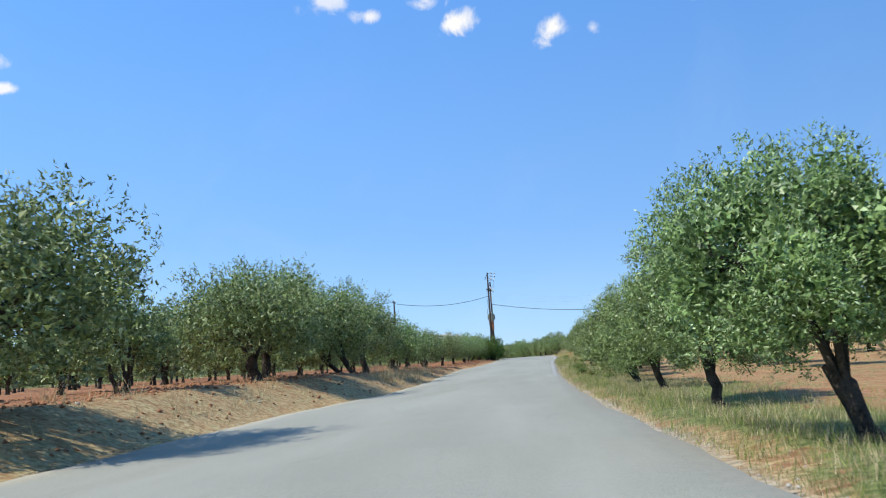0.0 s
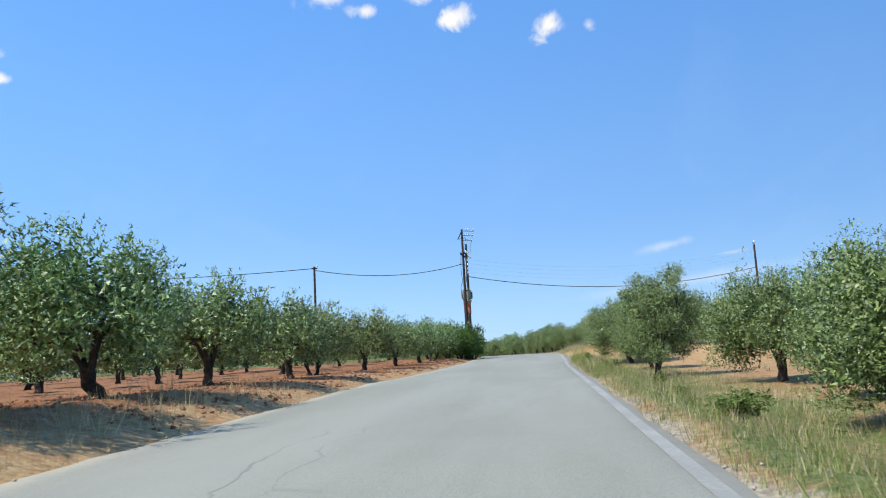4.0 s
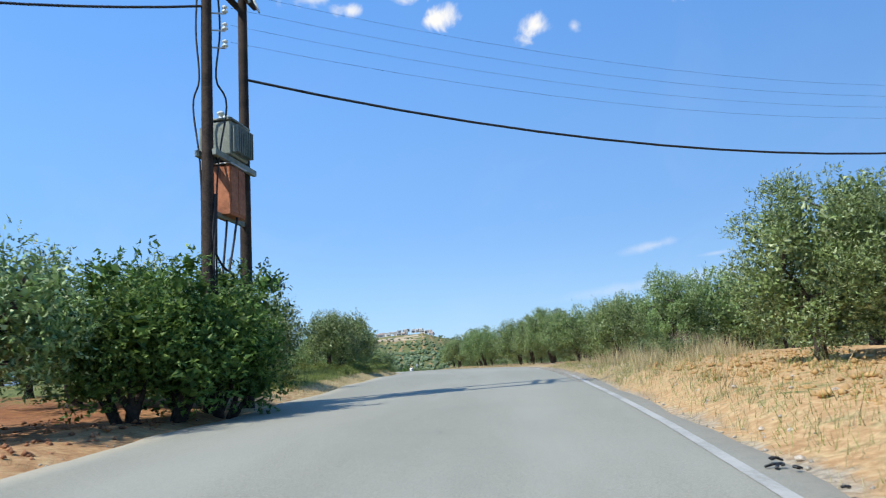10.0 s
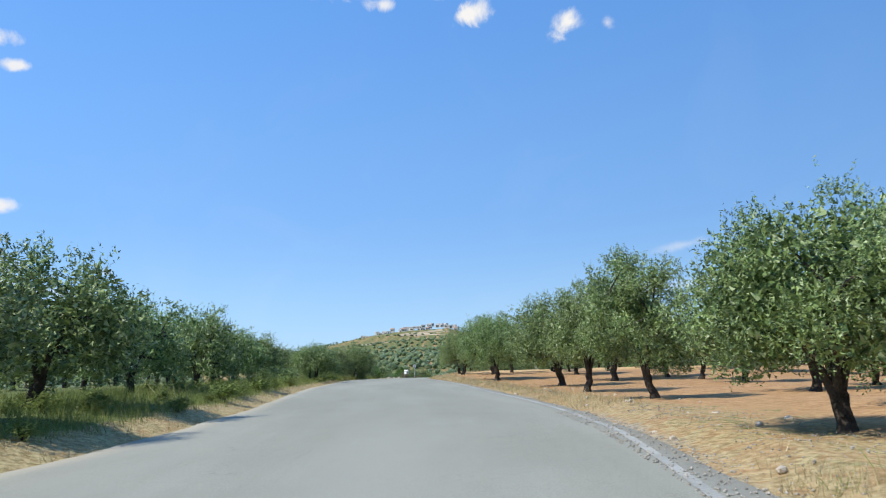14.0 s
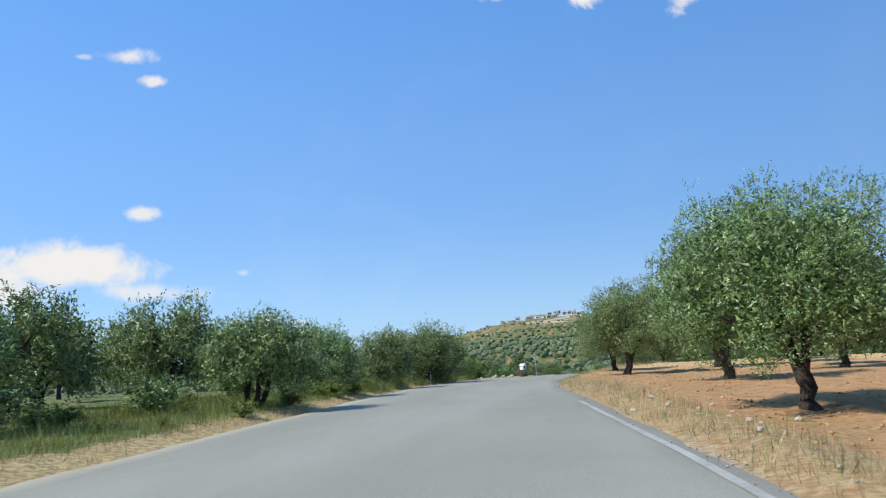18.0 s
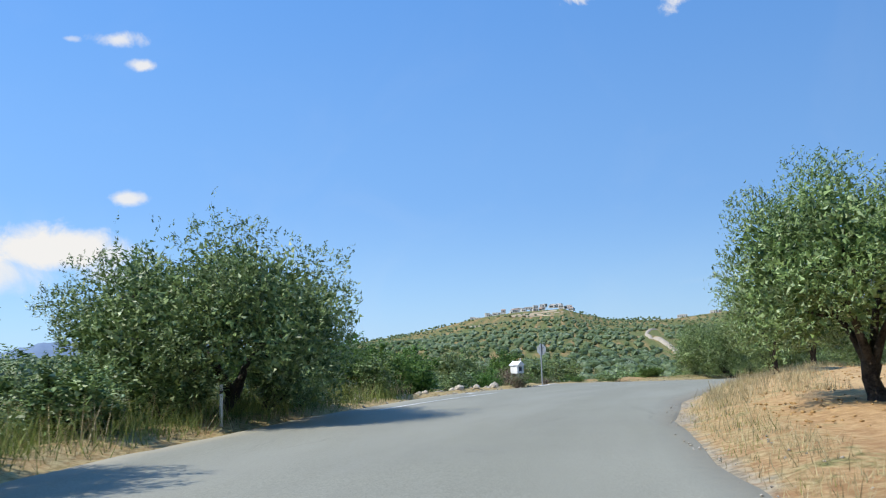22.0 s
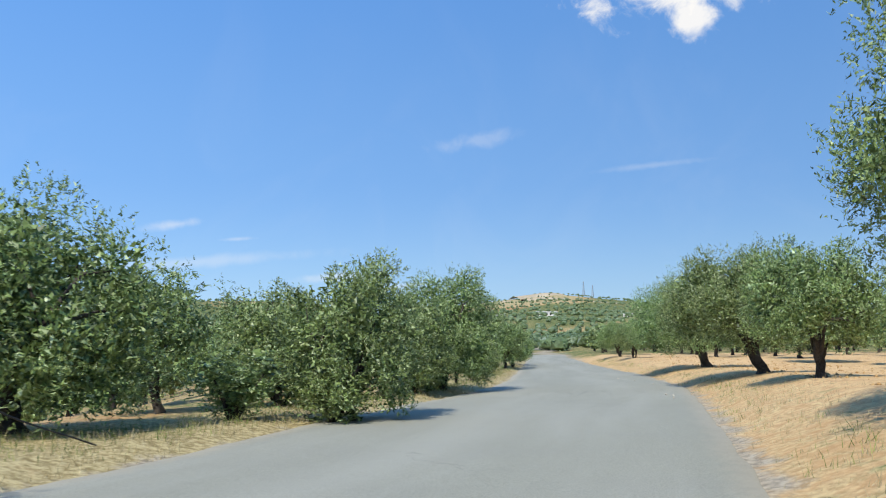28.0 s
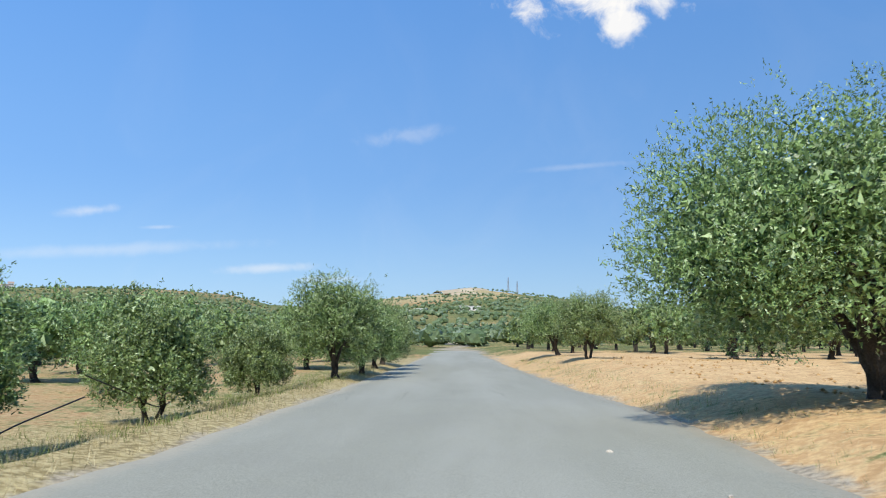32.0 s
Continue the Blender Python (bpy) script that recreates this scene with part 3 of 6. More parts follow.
def build_ground():
    xs, ys = lines_from(-22, 72, 0.6, 3600, 1.12), lines_from(-6, 320, 0.9, 3400, 1.12)
    gx, gy = np.meshgrid(xs, ys)
    gz = land(gx, gy)
    nx, ny = len(xs), len(ys)
    i = (np.arange(ny - 1)[:, None] * nx + np.arange(nx - 1)[None]).ravel()
    faces = np.stack([i, i + 1, i + nx + 1, i + nx], -1)
    me = smooth(mesh_of("ground", np.stack([gx, gy, gz], -1).reshape(-1, 3), faces, GROUND))
    s, u, _ = road_frame(gx, gy)
    left, right = np.interp(s, *LEFT_EDGE), np.interp(s, *RIGHT_EDGE)
    out = np.where(u < 0, -u - left, u - right)
    isleft = u < 0
    patch = 0.5 + 0.5 * wave(gx, gy, 4.0, 5.0)
    # how red the soil is, how much straw and how much green grows on it
    red = np.where(isleft, np.interp(s, [0, 118, 135], [1, 1, 0.4]), np.interp(s, [0, 60, 110, 130, 165, 212, 224], [0.85, 0.75, 0.15, 0.35, 0.52, 0.52, 0.0]))
    red = np.where(isleft, red * (0.55 + 0.45 * step01(out, 0.6, 2.6)), red)
    straw_l = np.interp(s, [-20, 30, 42, 60, 110, 125, 165, 230, 262, 300], [0.62, 0.5, 0.42, 0.3, 0.25, 0.62, 0.62, 0.6, 0.9, 0.9])
    straw_r = np.interp(s, [-20, 60, 92, 103, 115, 121, 135, 200, 240, 280, 320], [0.45, 0.5, 0.5, 0.32, 0.32, 0.6, 0.55, 0.42, 0.45, 0.26, 0.26])
    wide_l = np.interp(s, [0, 40, 60, 112, 125, 225, 240, 260], [3.3, 2.6, 0.9, 0.9, 1.4, 1.4, 3.0, 4.0])
    wide_r = np.interp(s, [0, 90, 103, 115, 122, 136, 165, 235, 260, 320], [4.0, 6.0, 1.5, 1.5, 4.6, 3.4, 1.6, 1.6, 2.0, 2.2])
    straw = np.where(isleft, straw_l, straw_r) * step01(out, np.where(isleft, wide_l, wide_r) * 1.5, np.where(isleft, wide_l, wide_r) * 0.6)
    field = np.where(isleft, np.interp(s, [0, 118, 130, 240, 260], [0.0, 0.0, 0.25, 0.3, 0.55]), np.interp(s, [0, 60, 126, 136, 260, 300], [0.3, 0.4, 0.06, 0.0, 0.0, 0.05]))
    straw = np.maximum(straw, field * step01(out, 2, 5) * (0.6 + 0.6 * patch))
    green_l = np.interp(s, [0, 112, 124, 190, 236, 248], [0.0, 0.0, 0.8, 0.9, 0.8, 0.42]) * step01(out, 0.4, 1.3)
    green_r = np.interp(s, [0, 20, 60, 84, 100], [0.85, 0.85, 0.85, 0.6, 0.3]) * step01(out, 0.1, 0.6) * (0.45 + 0.55 * step01(out, 5.0, 2.5))
    green = np.where(isleft, green_l, green_r) * (0.5 + 0.8 * patch)
    r = np.hypot(gx - HUB[0], gy - HUB[1])
    way_az = np.degrees(np.arctan2(gx - HUB[0], gy - HUB[1]))
    wild = step01(r, 60, 140) * step01(gy, HUB[1] - 20, HUB[1] + 25) * ((np.abs(u) > 30) | (s > 345))
    straw, green = straw * (1 - wild) + 0.34 * patch * wild, green * (1 - wild) + wild * (0.85 - 0.5 * patch) * (1 - 0.85 * step01(r, 850, 1000) * step01(way_az, 33, 36) * step01(way_az, 45, 42.5))
    dry = step01(r, 850, 1000) * step01(way_az, 33, 36) * step01(way_az, 45, 42.5)
    straw = np.maximum(straw, 0.9 * dry)
    cover = me.color_attributes.new("cover", "FLOAT_COLOR", "POINT")
    rgba = np.stack([red, green, straw, np.ones_like(red)], -1).astype(np.float32)
    cover.data.foreach_set("color", rgba.ravel())
    shoulder = me.color_attributes.new("shoulder", "FLOAT_COLOR", "POINT")
    sandy = 0.8 * step01(out, 0.5, 0.0) * np.where(isleft, np.interp(s, [0, 115, 125, 215, 230, 250, 262], [0.6, 0.6, 0.3, 0.3, 0.7, 0.9, 0.85]), np.interp(s, [0, 100, 140, 200, 225], [0.95, 0.95, 0.8, 0.7, 1.0]))
    shoulder.data.foreach_set("color", np.stack([sandy, sandy, sandy, np.ones_like(sandy)], -1).astype(np.float32).ravel())
    return tagged(new("ground", me), "red and tan tilled soil with straw and weeds between olive trees", "ground", kind="structure")


def build_road():
    stations = np.arange(-44, 380, 0.5)
    shares = np.r_[-1.0, np.linspace(-0.97, 0.97, 15), 1.0]
    rows, uv = [], []
    rng = np.random.default_rng(5)
    rag = np.convolve(rng.standard_normal((2, len(stations) + 8)).ravel(), np.ones(5) / 5, "same").reshape(2, -1)[:, :len(stations)]
    for n, s in enumerate(stations):
        left, right = np.interp(s, *LEFT_EDGE) + 0.13 * rag[0, n], np.interp(s, *RIGHT_EDGE) + 0.1 * rag[1, n]
        mid, half = (right - left) / 2, (right + left) / 2
        for share in shares:
            p = on_road(s, mid + half * share)
            crown = 0.03 * (1 - share ** 2)
            drop = 0.12 if abs(share) == 1.0 else 0.0
            rows.append((p[0], p[1], p[2] + crown - drop - 0.01))
            uv.append((s, share))
    k = len(shares)
    i = (np.arange(len(stations) - 1)[:, None] * k + np.arange(k - 1)[None]).ravel()
    faces = np.stack([i, i + 1, i + k + 1, i + k], -1)
    me = smooth(mesh_of("road", rows, faces, ROAD))
    layer = me.uv_layers.new(name="lane")
    index = np.empty(len(me.loops), np.int32)
    me.loops.foreach_get("vertex_index", index)
    layer.data.foreach_set("uv", np.array(uv, np.float32)[index].ravel())
    return tagged(new("road", me), "pale worn asphalt country road with ragged edges", "road", kind="structure")


def painted_line(name, first, last, u, wide, label, paint=None):
    """A thin painted strip along the road."""
    stations = np.arange(first, last + 0.01, 0.5)
    rows = []
    for s in stations:
        for v in (-wide / 2, wide / 2):
            off = u(s) + v
            left, right = np.interp(s, *LEFT_EDGE), np.interp(s, *RIGHT_EDGE)
            share = (off - (right - left) / 2) / ((right + left) / 2)
            p = on_road(s, off)
            rows.append((p[0], p[1], p[2] + 0.03 * (1 - share ** 2) - 0.004))
    i = np.arange(len(stations) - 1) * 2
    me = mesh_of(name, rows, np.stack([i, i + 1, i + 3, i + 2], -1), paint or FAINT)
    return tagged(new(name, me), label, "road marking", kind="structure")


build_ground()
build_road()
painted_line("edge_line_1", 93, 128, lambda s: np.interp(s, [93, 108, 122, 128], [1.6, 1.8, 1.82, 1.9]), 0.13, "faint worn white edge line on the asphalt")
painted_line("edge_line_2", 133.5, 192, lambda s: np.interp(s, [134, 145, 157, 161, 170, 180, 192], [1.5, 2.0, 1.78, 1.68, 1.85, 1.95, 1.8]), 0.12, "worn white edge line on the asphalt")
painted_line("edge_line_3", 40, 93, lambda s: np.interp(s, *RIGHT_EDGE) - 0.3, 0.16, "nearly worn off pale edge line", paint_material("rubbed_paint", (0.35, 0.335, 0.285), (0.27, 0.265, 0.225)))
painted_line("edge_line_4", 224, 232.6, lambda s: -5.1, 0.12, "white edge line round the bend", PAINT)
painted_line("edge_line_5", 238.2, 243.4, lambda s: np.interp(s, [238, 240, 243.4], [-6.7, -7.4, -9.3]), 0.16, "white edge line turning into the side road", PAINT)
painted_line("edge_line_6", 231.9, 232.7, lambda s: -5.95, 0.3, "short white dash at the junction", PAINT)
painted_line("edge_line_7", 237.9, 239.6, lambda s: np.interp(s, [237.9, 239.6], [-4.9, -2.6]), 0.1, "faint white give-way line", PAINT)


# ---------------------------------------------------------------- olive trees
def leaf_quads(rng, at, out, length, width):
    """Slender leaf blades at places, leaning outwards."""
    n = len(at)
    way = 0.7 * out + 0.75 * rng.standard_normal((n, 3)) + np.array([0, 0, 0.25])
    way /= np.linalg.norm(way, axis=1)[:, None]
    side = np.cross(way, out + 0.55 * rng.standard_normal((n, 3)))
    side /= np.linalg.norm(side, axis=1)[:, None] + 1e-9
    long = length * rng.uniform(0.7, 1.3, n)[:, None]
    wide = width * rng.uniform(0.7, 1.3, n)[:, None]
    a = at - way * long * 0.5
    tri = np.stack([a + side * wide * 0.5, a - side * wide * 0.5 + way * long * 0.15, a + way * long], 1)
    return tri.reshape(-1, 3), np.arange(3 * n).reshape(n, 3)


def crown_mesh(name, rng, lobes, leaves, length, width, material, per=7):
    """Leaves in ragged lobes: dense towards the outside, with gaps between them."""
    centres, sizes = np.array([l[0] for l in lobes]), np.array([l[1] for l in lobes])
    weight = (sizes[:, 0] * sizes[:, 2]) ** 1.0
    # sprigs: short runs of leaves along a shoot
    n = leaves // per
    pick = rng.choice(len(lobes), n, p=weight / weight.sum())
    way = rng.standard_normal((n, 3))
    way /= np.linalg.norm(way, axis=1)[:, None]
    rad = rng.uniform(0.3, 1.0, n) ** 0.45
    rad *= 1 + 0.18 * np.sin(way[:, 0] * 7 + pick) * np.sin(way[:, 2] * 6 + 2 * pick)
    at = centres[pick] + way * sizes[pick] * rad[:, None]
    shoot = way * np.array([0.8, 0.8, 0.7]) + np.array([0, 0, 0.45]) + 0.5 * rng.standard_normal((n, 3))
    shoot /= np.linalg.norm(shoot, axis=1)[:, None]
    run = np.linspace(0, 1, per)[None, :, None] * (length * rng.uniform(1.6, 3.4, n))[:, None, None]
    spots = (at[:, None] + shoot[:, None] * run + 0.18 * length * rng.standard_normal((n, per, 3))).reshape(-1, 3)
    outs = np.repeat(shoot, per, 0) * 0.6 + np.repeat(way, per, 0) * 0.4
    v, f = leaf_quads(rng, spots, outs, length, width)
    # broad inner clusters that keep the light from shining through
    m = max(20, leaves // 6)
    pick = rng.choice(len(lobes), m, p=weight / weight.sum())
    way = rng.standard_normal((m, 3))
    way /= np.linalg.norm(way, axis=1)[:, None]
    inner = centres[pick] + way * sizes[pick] * rng.uniform(0.05, 0.62, m)[:, None]
    bits = [(v, f), leaf_quads(rng, inner, way, length * 1.7, width * 3.2)]
    verts, faces = joined(bits)
    return mesh_of(name, verts, faces, material)


def ball_of(level):
    bm = bmesh.new()
    bmesh.ops.create_icosphere(bm, subdivisions=level, radius=1.0)
    v, f = np.array([p.co[:] for p in bm.verts]), np.array([[p.index for p in q.verts] for q in bm.faces])
    bm.free()
    return v, f


COARSE = ball_of(1)


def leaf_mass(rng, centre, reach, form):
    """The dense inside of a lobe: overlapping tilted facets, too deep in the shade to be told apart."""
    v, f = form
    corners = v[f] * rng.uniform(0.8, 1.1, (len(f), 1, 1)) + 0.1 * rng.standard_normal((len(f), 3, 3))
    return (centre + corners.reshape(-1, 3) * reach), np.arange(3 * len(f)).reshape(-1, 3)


def olive_crown(name, rng, clumps, cores, leaves, length, width, floor, material, mass=None):
    """Leaf shoots on the outside of many small clumps, and broad inner leaf masses that keep the light out."""
    at, size, out = (np.array(v) for v in zip(*clumps))
    weight = size[:, 0] ** 2
    per = 6
    n = leaves // per
    pick = rng.choice(len(at), n, p=weight / weight.sum())
    way = rng.standard_normal((n, 3)) + 0.75 * out[pick]
    way /= np.linalg.norm(way, axis=1)[:, None]
    root = at[pick] + way * size[pick] * rng.uniform(0.45, 1.0, n)[:, None]
    shoot = way * 0.8 + np.array([0, 0, 0.4]) + 0.45 * rng.standard_normal((n, 3))
    shoot /= np.linalg.norm(shoot, axis=1)[:, None]
    run = np.linspace(0, 1, per)[None, :, None] * (length * rng.uniform(1.0, 3.0, n))[:, None, None]
    spots = (root[:, None] + shoot[:, None] * run + 0.22 * length * rng.standard_normal((n, per, 3))).reshape(-1, 3)
    bits = [leaf_quads(rng, spots, np.repeat(shoot, per, 0), length, width)]
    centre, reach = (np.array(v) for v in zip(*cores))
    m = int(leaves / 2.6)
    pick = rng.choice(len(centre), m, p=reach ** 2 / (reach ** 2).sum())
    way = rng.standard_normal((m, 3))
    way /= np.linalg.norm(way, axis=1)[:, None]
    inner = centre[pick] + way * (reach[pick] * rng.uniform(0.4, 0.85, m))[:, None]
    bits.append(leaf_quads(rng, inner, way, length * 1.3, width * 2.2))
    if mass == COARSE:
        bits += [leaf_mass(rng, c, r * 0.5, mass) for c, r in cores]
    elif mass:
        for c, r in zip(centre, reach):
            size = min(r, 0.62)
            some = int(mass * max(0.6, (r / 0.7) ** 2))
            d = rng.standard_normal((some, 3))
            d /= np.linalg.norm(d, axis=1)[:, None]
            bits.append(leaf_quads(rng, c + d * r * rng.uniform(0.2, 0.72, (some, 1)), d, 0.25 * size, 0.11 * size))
    verts, faces = joined(bits)
    verts[:, 2] = np.maximum(verts[:, 2], floor + 0.25 * (verts[:, 2] - floor))
    return mesh_of(name, verts, faces, material)


def gnarled(points, radii, rng, sides=11):
    """A bole with ridges that twist round it."""
    v, f = tube(points, radii, sides)
    ring = np.arange(len(v)) // sides
    angle = (np.arange(len(v)) % sides) * 2 * np.pi / sides
    mid = np.asarray(points)[ring]
    swell = 1 + 0.17 * np.sin(3 * angle + 0.8 * ring + rng.uniform(0, 6)) + 0.1 * np.sin(5 * angle - 0.5 * ring) + 0.07 * rng.standard_normal(len(v))
    return mid + (v - mid) * swell[:, None], f


def olive(seed, high, wide, clear, lean=(0.0, 0.0), leaves=15000, length=0.1, width=0.03, stems=1, mass=260):
    """Trunk and crown of one olive tree: boughs that carry lobes, lobes that break up into small clumps."""
    rng = np.random.default_rng(seed)
    half, mid = wide / 2, clear + 0.4 * (high - clear)
    top, low = high - mid, mid - clear
    off = np.array([lean[0], lean[1], 0.0])
    count = int(17 + min(14, 2.4 * wide / max(0.25, high / 4)) * 0.6)
    turn = rng.uniform(0, 6.28)
    clumps, cores, lobes = [], [], []
    for k in range(7):
        a = turn + k * 0.9
        cores.append((off + np.array([0.3 * half * math.cos(a) * (k > 0), 0.3 * half * math.sin(a) * (k > 0), mid + (0.1 + 0.12 * (k % 3)) * top]), 0.34 * min(half, top)))
    for k in range(count):
        lift = -0.9 + 1.84 * (k + 0.5) / count
        ring, a = math.sqrt(max(0.0, 1 - (0.5 if lift < 0 else 1.0) * lift * lift)), turn + k * 2.39996 + rng.uniform(-0.25, 0.25)
        size = half * rng.uniform(0.27, 0.41)
        way = np.array([ring * math.cos(a), ring * math.sin(a), lift])
        gap = np.array([half - size, half - size, top - 0.95 * size if lift > 0 else low - 0.6 * min(size, low)])
        at = off + np.array([0, 0, mid]) + way * gap * rng.uniform(0.84, 1.03)
        lobes.append(at)
        cores.append((at, size))
        for _ in range(8):
            b = way * 0.8 + 0.75 * rng.standard_normal(3)
            b /= np.linalg.norm(b)
            r = size * rng.uniform(0.34, 0.56)
            clumps.append((at + b * size * rng.uniform(0.5, 0.82), np.array([r, r, r * rng.uniform(0.75, 1.0)]), b))
    crest = [c for c in clumps if c[0][2] > mid + 0.35 * top] or clumps
    for _ in range(int(rng.integers(8, 14))):            # young shoots that stand out of the top
        c = crest[int(rng.integers(len(crest)))]
        b = np.array([rng.normal(0, 0.35), rng.normal(0, 0.35), 1.0])
        clumps.append((c[0] + b * c[1] * 1.1, np.array([0.35, 0.35, 0.9]) * c[1] * rng.uniform(0.7, 1.1), b / np.linalg.norm(b)))
    girth = 0.027 * wide + 0.004 * high
    fork = np.array([lean[0] * 0.4, lean[1] * 0.4, max(0.72 * clear, 0.13 * high)])
    bits, heads = [], []
    for k in range(stems):
        a = turn + k * 2 * np.pi / stems
        foot = np.array([math.cos(a), math.sin(a), 0]) * (0.0 if stems == 1 else 0.035 * wide)
        head = fork + foot * 2.2
        line = [foot + np.array([0, 0, -0.06 * high]), foot, foot + (head - foot) * 0.3 + girth * 0.2 * rng.standard_normal(3) * (1, 1, 0), foot + (head - foot) * 0.65 + girth * 0.25 * rng.standard_normal(3) * (1, 1, 0), head, head + (off * 0.3 + np.array([0, 0, 0.07 * high]))]
        bits.append(gnarled(line, girth * np.array([1.55, 1.3, 0.92, 0.9, 1.0, 0.45]) * (1.0 if stems == 1 else 0.6), rng))
        heads.append(head)
    boughs = 4
    nodes = []
    for k in range(boughs):
        a = turn + (k + 0.3) * 2 * np.pi / boughs + rng.uniform(-0.3, 0.3)
        root = heads[k % len(heads)]
        end = off * 0.9 + np.array([math.cos(a) * half * 0.42, math.sin(a) * half * 0.42, mid + rng.uniform(-0.1, 0.25) * top])
        bend = root * 0.5 + end * 0.5 + np.array([-0.35 * math.cos(a), -0.35 * math.sin(a), 0.25]) * 0.08 * wide
        bits.append(gnarled(spline([root - np.array([0, 0, 0.02 * high]), bend, end], 3), girth * np.array([0.62, 0.5, 0.42, 0.36, 0.3, 0.24, 0.15]), rng, 7))
        nodes.append((bend, end))
    for at in lobes:
        bend, end = min(nodes, key=lambda q: np.linalg.norm(q[1] - at))
        start_at = bend if at[2] < bend[2] + 0.2 * top else end
        bits.append(tube([start_at, (start_at + at) / 2 + 0.03 * wide * rng.standard_normal(3), at], girth * np.array([0.3, 0.2, 0.07]), 5))
    trunk = smooth(mesh_of("trunk", *joined(bits), BARK))
    return trunk, olive_crown("crown", rng, clumps, cores, leaves, length, width, clear * 0.8, LEAF, mass)


def tree_thing(meshes, label, group):
    ob = new("olive_tree")
    child("trunk", meshes[0], ob)
    child("crown", meshes[1], ob)
    return tagged(ob, label, "tree", group)


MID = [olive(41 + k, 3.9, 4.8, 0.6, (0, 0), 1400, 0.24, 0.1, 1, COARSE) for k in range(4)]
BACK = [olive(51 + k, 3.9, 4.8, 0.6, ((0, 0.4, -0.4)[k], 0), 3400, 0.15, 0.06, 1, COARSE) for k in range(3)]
MADE = {}


def plant(kind, index, place, high, wide, turn, label, group):
    """One more tree of a stock kind: built once, then copied."""
    stock = {"mid": MID, "back": BACK}[kind]
    key = (kind, index % len(stock))
    m = Matrix.LocRotScale(place, Euler((0, 0, turn)), (wide / 4.8, wide / 4.8, high / 3.9))
    if key not in MADE:
        ob = tree_thing(stock[key[1]], label, group)
        ob.matrix_world = m
        MADE[key] = ob
        return ob
    src = MADE[key]
    ob = copy_thing(src, m @ Matrix.Diagonal((1 / src.scale[0], 1 / src.scale[1], 1 / src.scale[2], 1)))
    return tagged(ob, label, "tree", group)


# the trees that stand next to the road: place, height, width, clear height of the trunk, how far the crown hangs to east and north, stems
EARLY_LEFT = [(-7.6, 36.0, 5.2, 4.8, 0.7, 0, 0, 1), (-7.9, 13.4, 4.3, 5.0, 0.6, 0.3, 0, 1), (-8.95, 23.3, 3.1, 2.9, 0.6, 0, 0, 3), (-6.75, 30.2, 4.4, 5.4, 0.7, -0.3, 0, 1), (-4.7, 41.5, 5.2, 5.0, 0.7, -1.3, -0.3, 2), (-4.4, 48.3, 5.0, 4.7, 0.6, -0.5, 0, 1),
              (-3.0, 54.6, 3.8, 3.9, 0.55, -0.5, 0, 1), (-2.6, 61.4, 3.3, 3.5, 0.5, 0, 0, 1), (-1.3, 67.6, 3.1, 3.2, 0.5, -0.3, 0, 1), (-1.59, 74.9, 3.4, 3.4, 0.55, 0, 0, 2), (0.04, 83.1, 3.5, 3.5, 0.5, 0.1, 0, 1),
              (1.25, 92.7, 3.3, 3.5, 0.6, 0.1, 0, 1), (2.76, 101.8, 3.4, 3.9, 0.65, -0.2, 0, 1), (3.65, 109.3, 3.4, 3.6, 0.6, 0.5, 0, 2), (3.2, 116.3, 3.6, 4.4, 0.5, 0, 0, 1)]
EARLY_RIGHT = [(4.9, 9.6, 3.9, 3.6, 0.9, -0.6, 0.2, 1), (6.13, 18.7, 4.7, 3.6, 0.75, -0.2, 0.2, 1), (7.02, 26.6, 3.9, 3.4, 0.6, -0.4, 0, 1), (8.5, 36.3, 3.9, 4.0, 0.35, -0.7, 0, 1), (10.2, 44.0, 2.9, 3.2, 0.4, 0, 0, 1), (11.0, 49.8, 3.2, 3.5, 0.3, 0, 0, 1),
               (12.97, 54.5, 3.4, 3.6, 0.4, 0.2, 0, 1), (14.0, 61.7, 3.5, 4.2, 0.4, 0, 0, 1), (12.4, 69.2, 4.4, 3.4, 0.4, 0.2, 0, 1), (15.1, 80.3, 3.8, 3.5, 0.3, -0.1, 0, 1), (15.4, 86.0, 4.0, 4.4, 0.5, -0.4, 0, 1), (17.4, 92.4, 4.7, 3.6, 0.3, 0.1, 0, 1),
               (18.6, 98.8, 4.7, 3.6, 0.25, 0.5, 0, 2), (20.2, 104.4, 3.8, 4.2, 0.12, 0, 0, 1), (18.6, 111.2, 3.8, 3.5, 0.12, 0.3, 0, 1), (23.0, 127.6, 3.6, 3.7, 0.5, 0.2, 0, 2), (20.6, 126.4, 3.3, 2.6, 0.4, 0.2, 0, 1),
               (23.6, 100.6, 4.2, 4.6, 0.4, 0, 0, 1), (24.4, 107.6, 4.3, 4.6, 0.4, 0, 0, 1), (22.2, 114.8, 4.0, 4.4, 0.15, 0, 0, 1), (25.2, 121.0, 4.0, 4.4, 0.4, 0, 0, 1), (20.8, 108.2, 4.1, 3.8, 0.12, -0.1, 0, 1)]
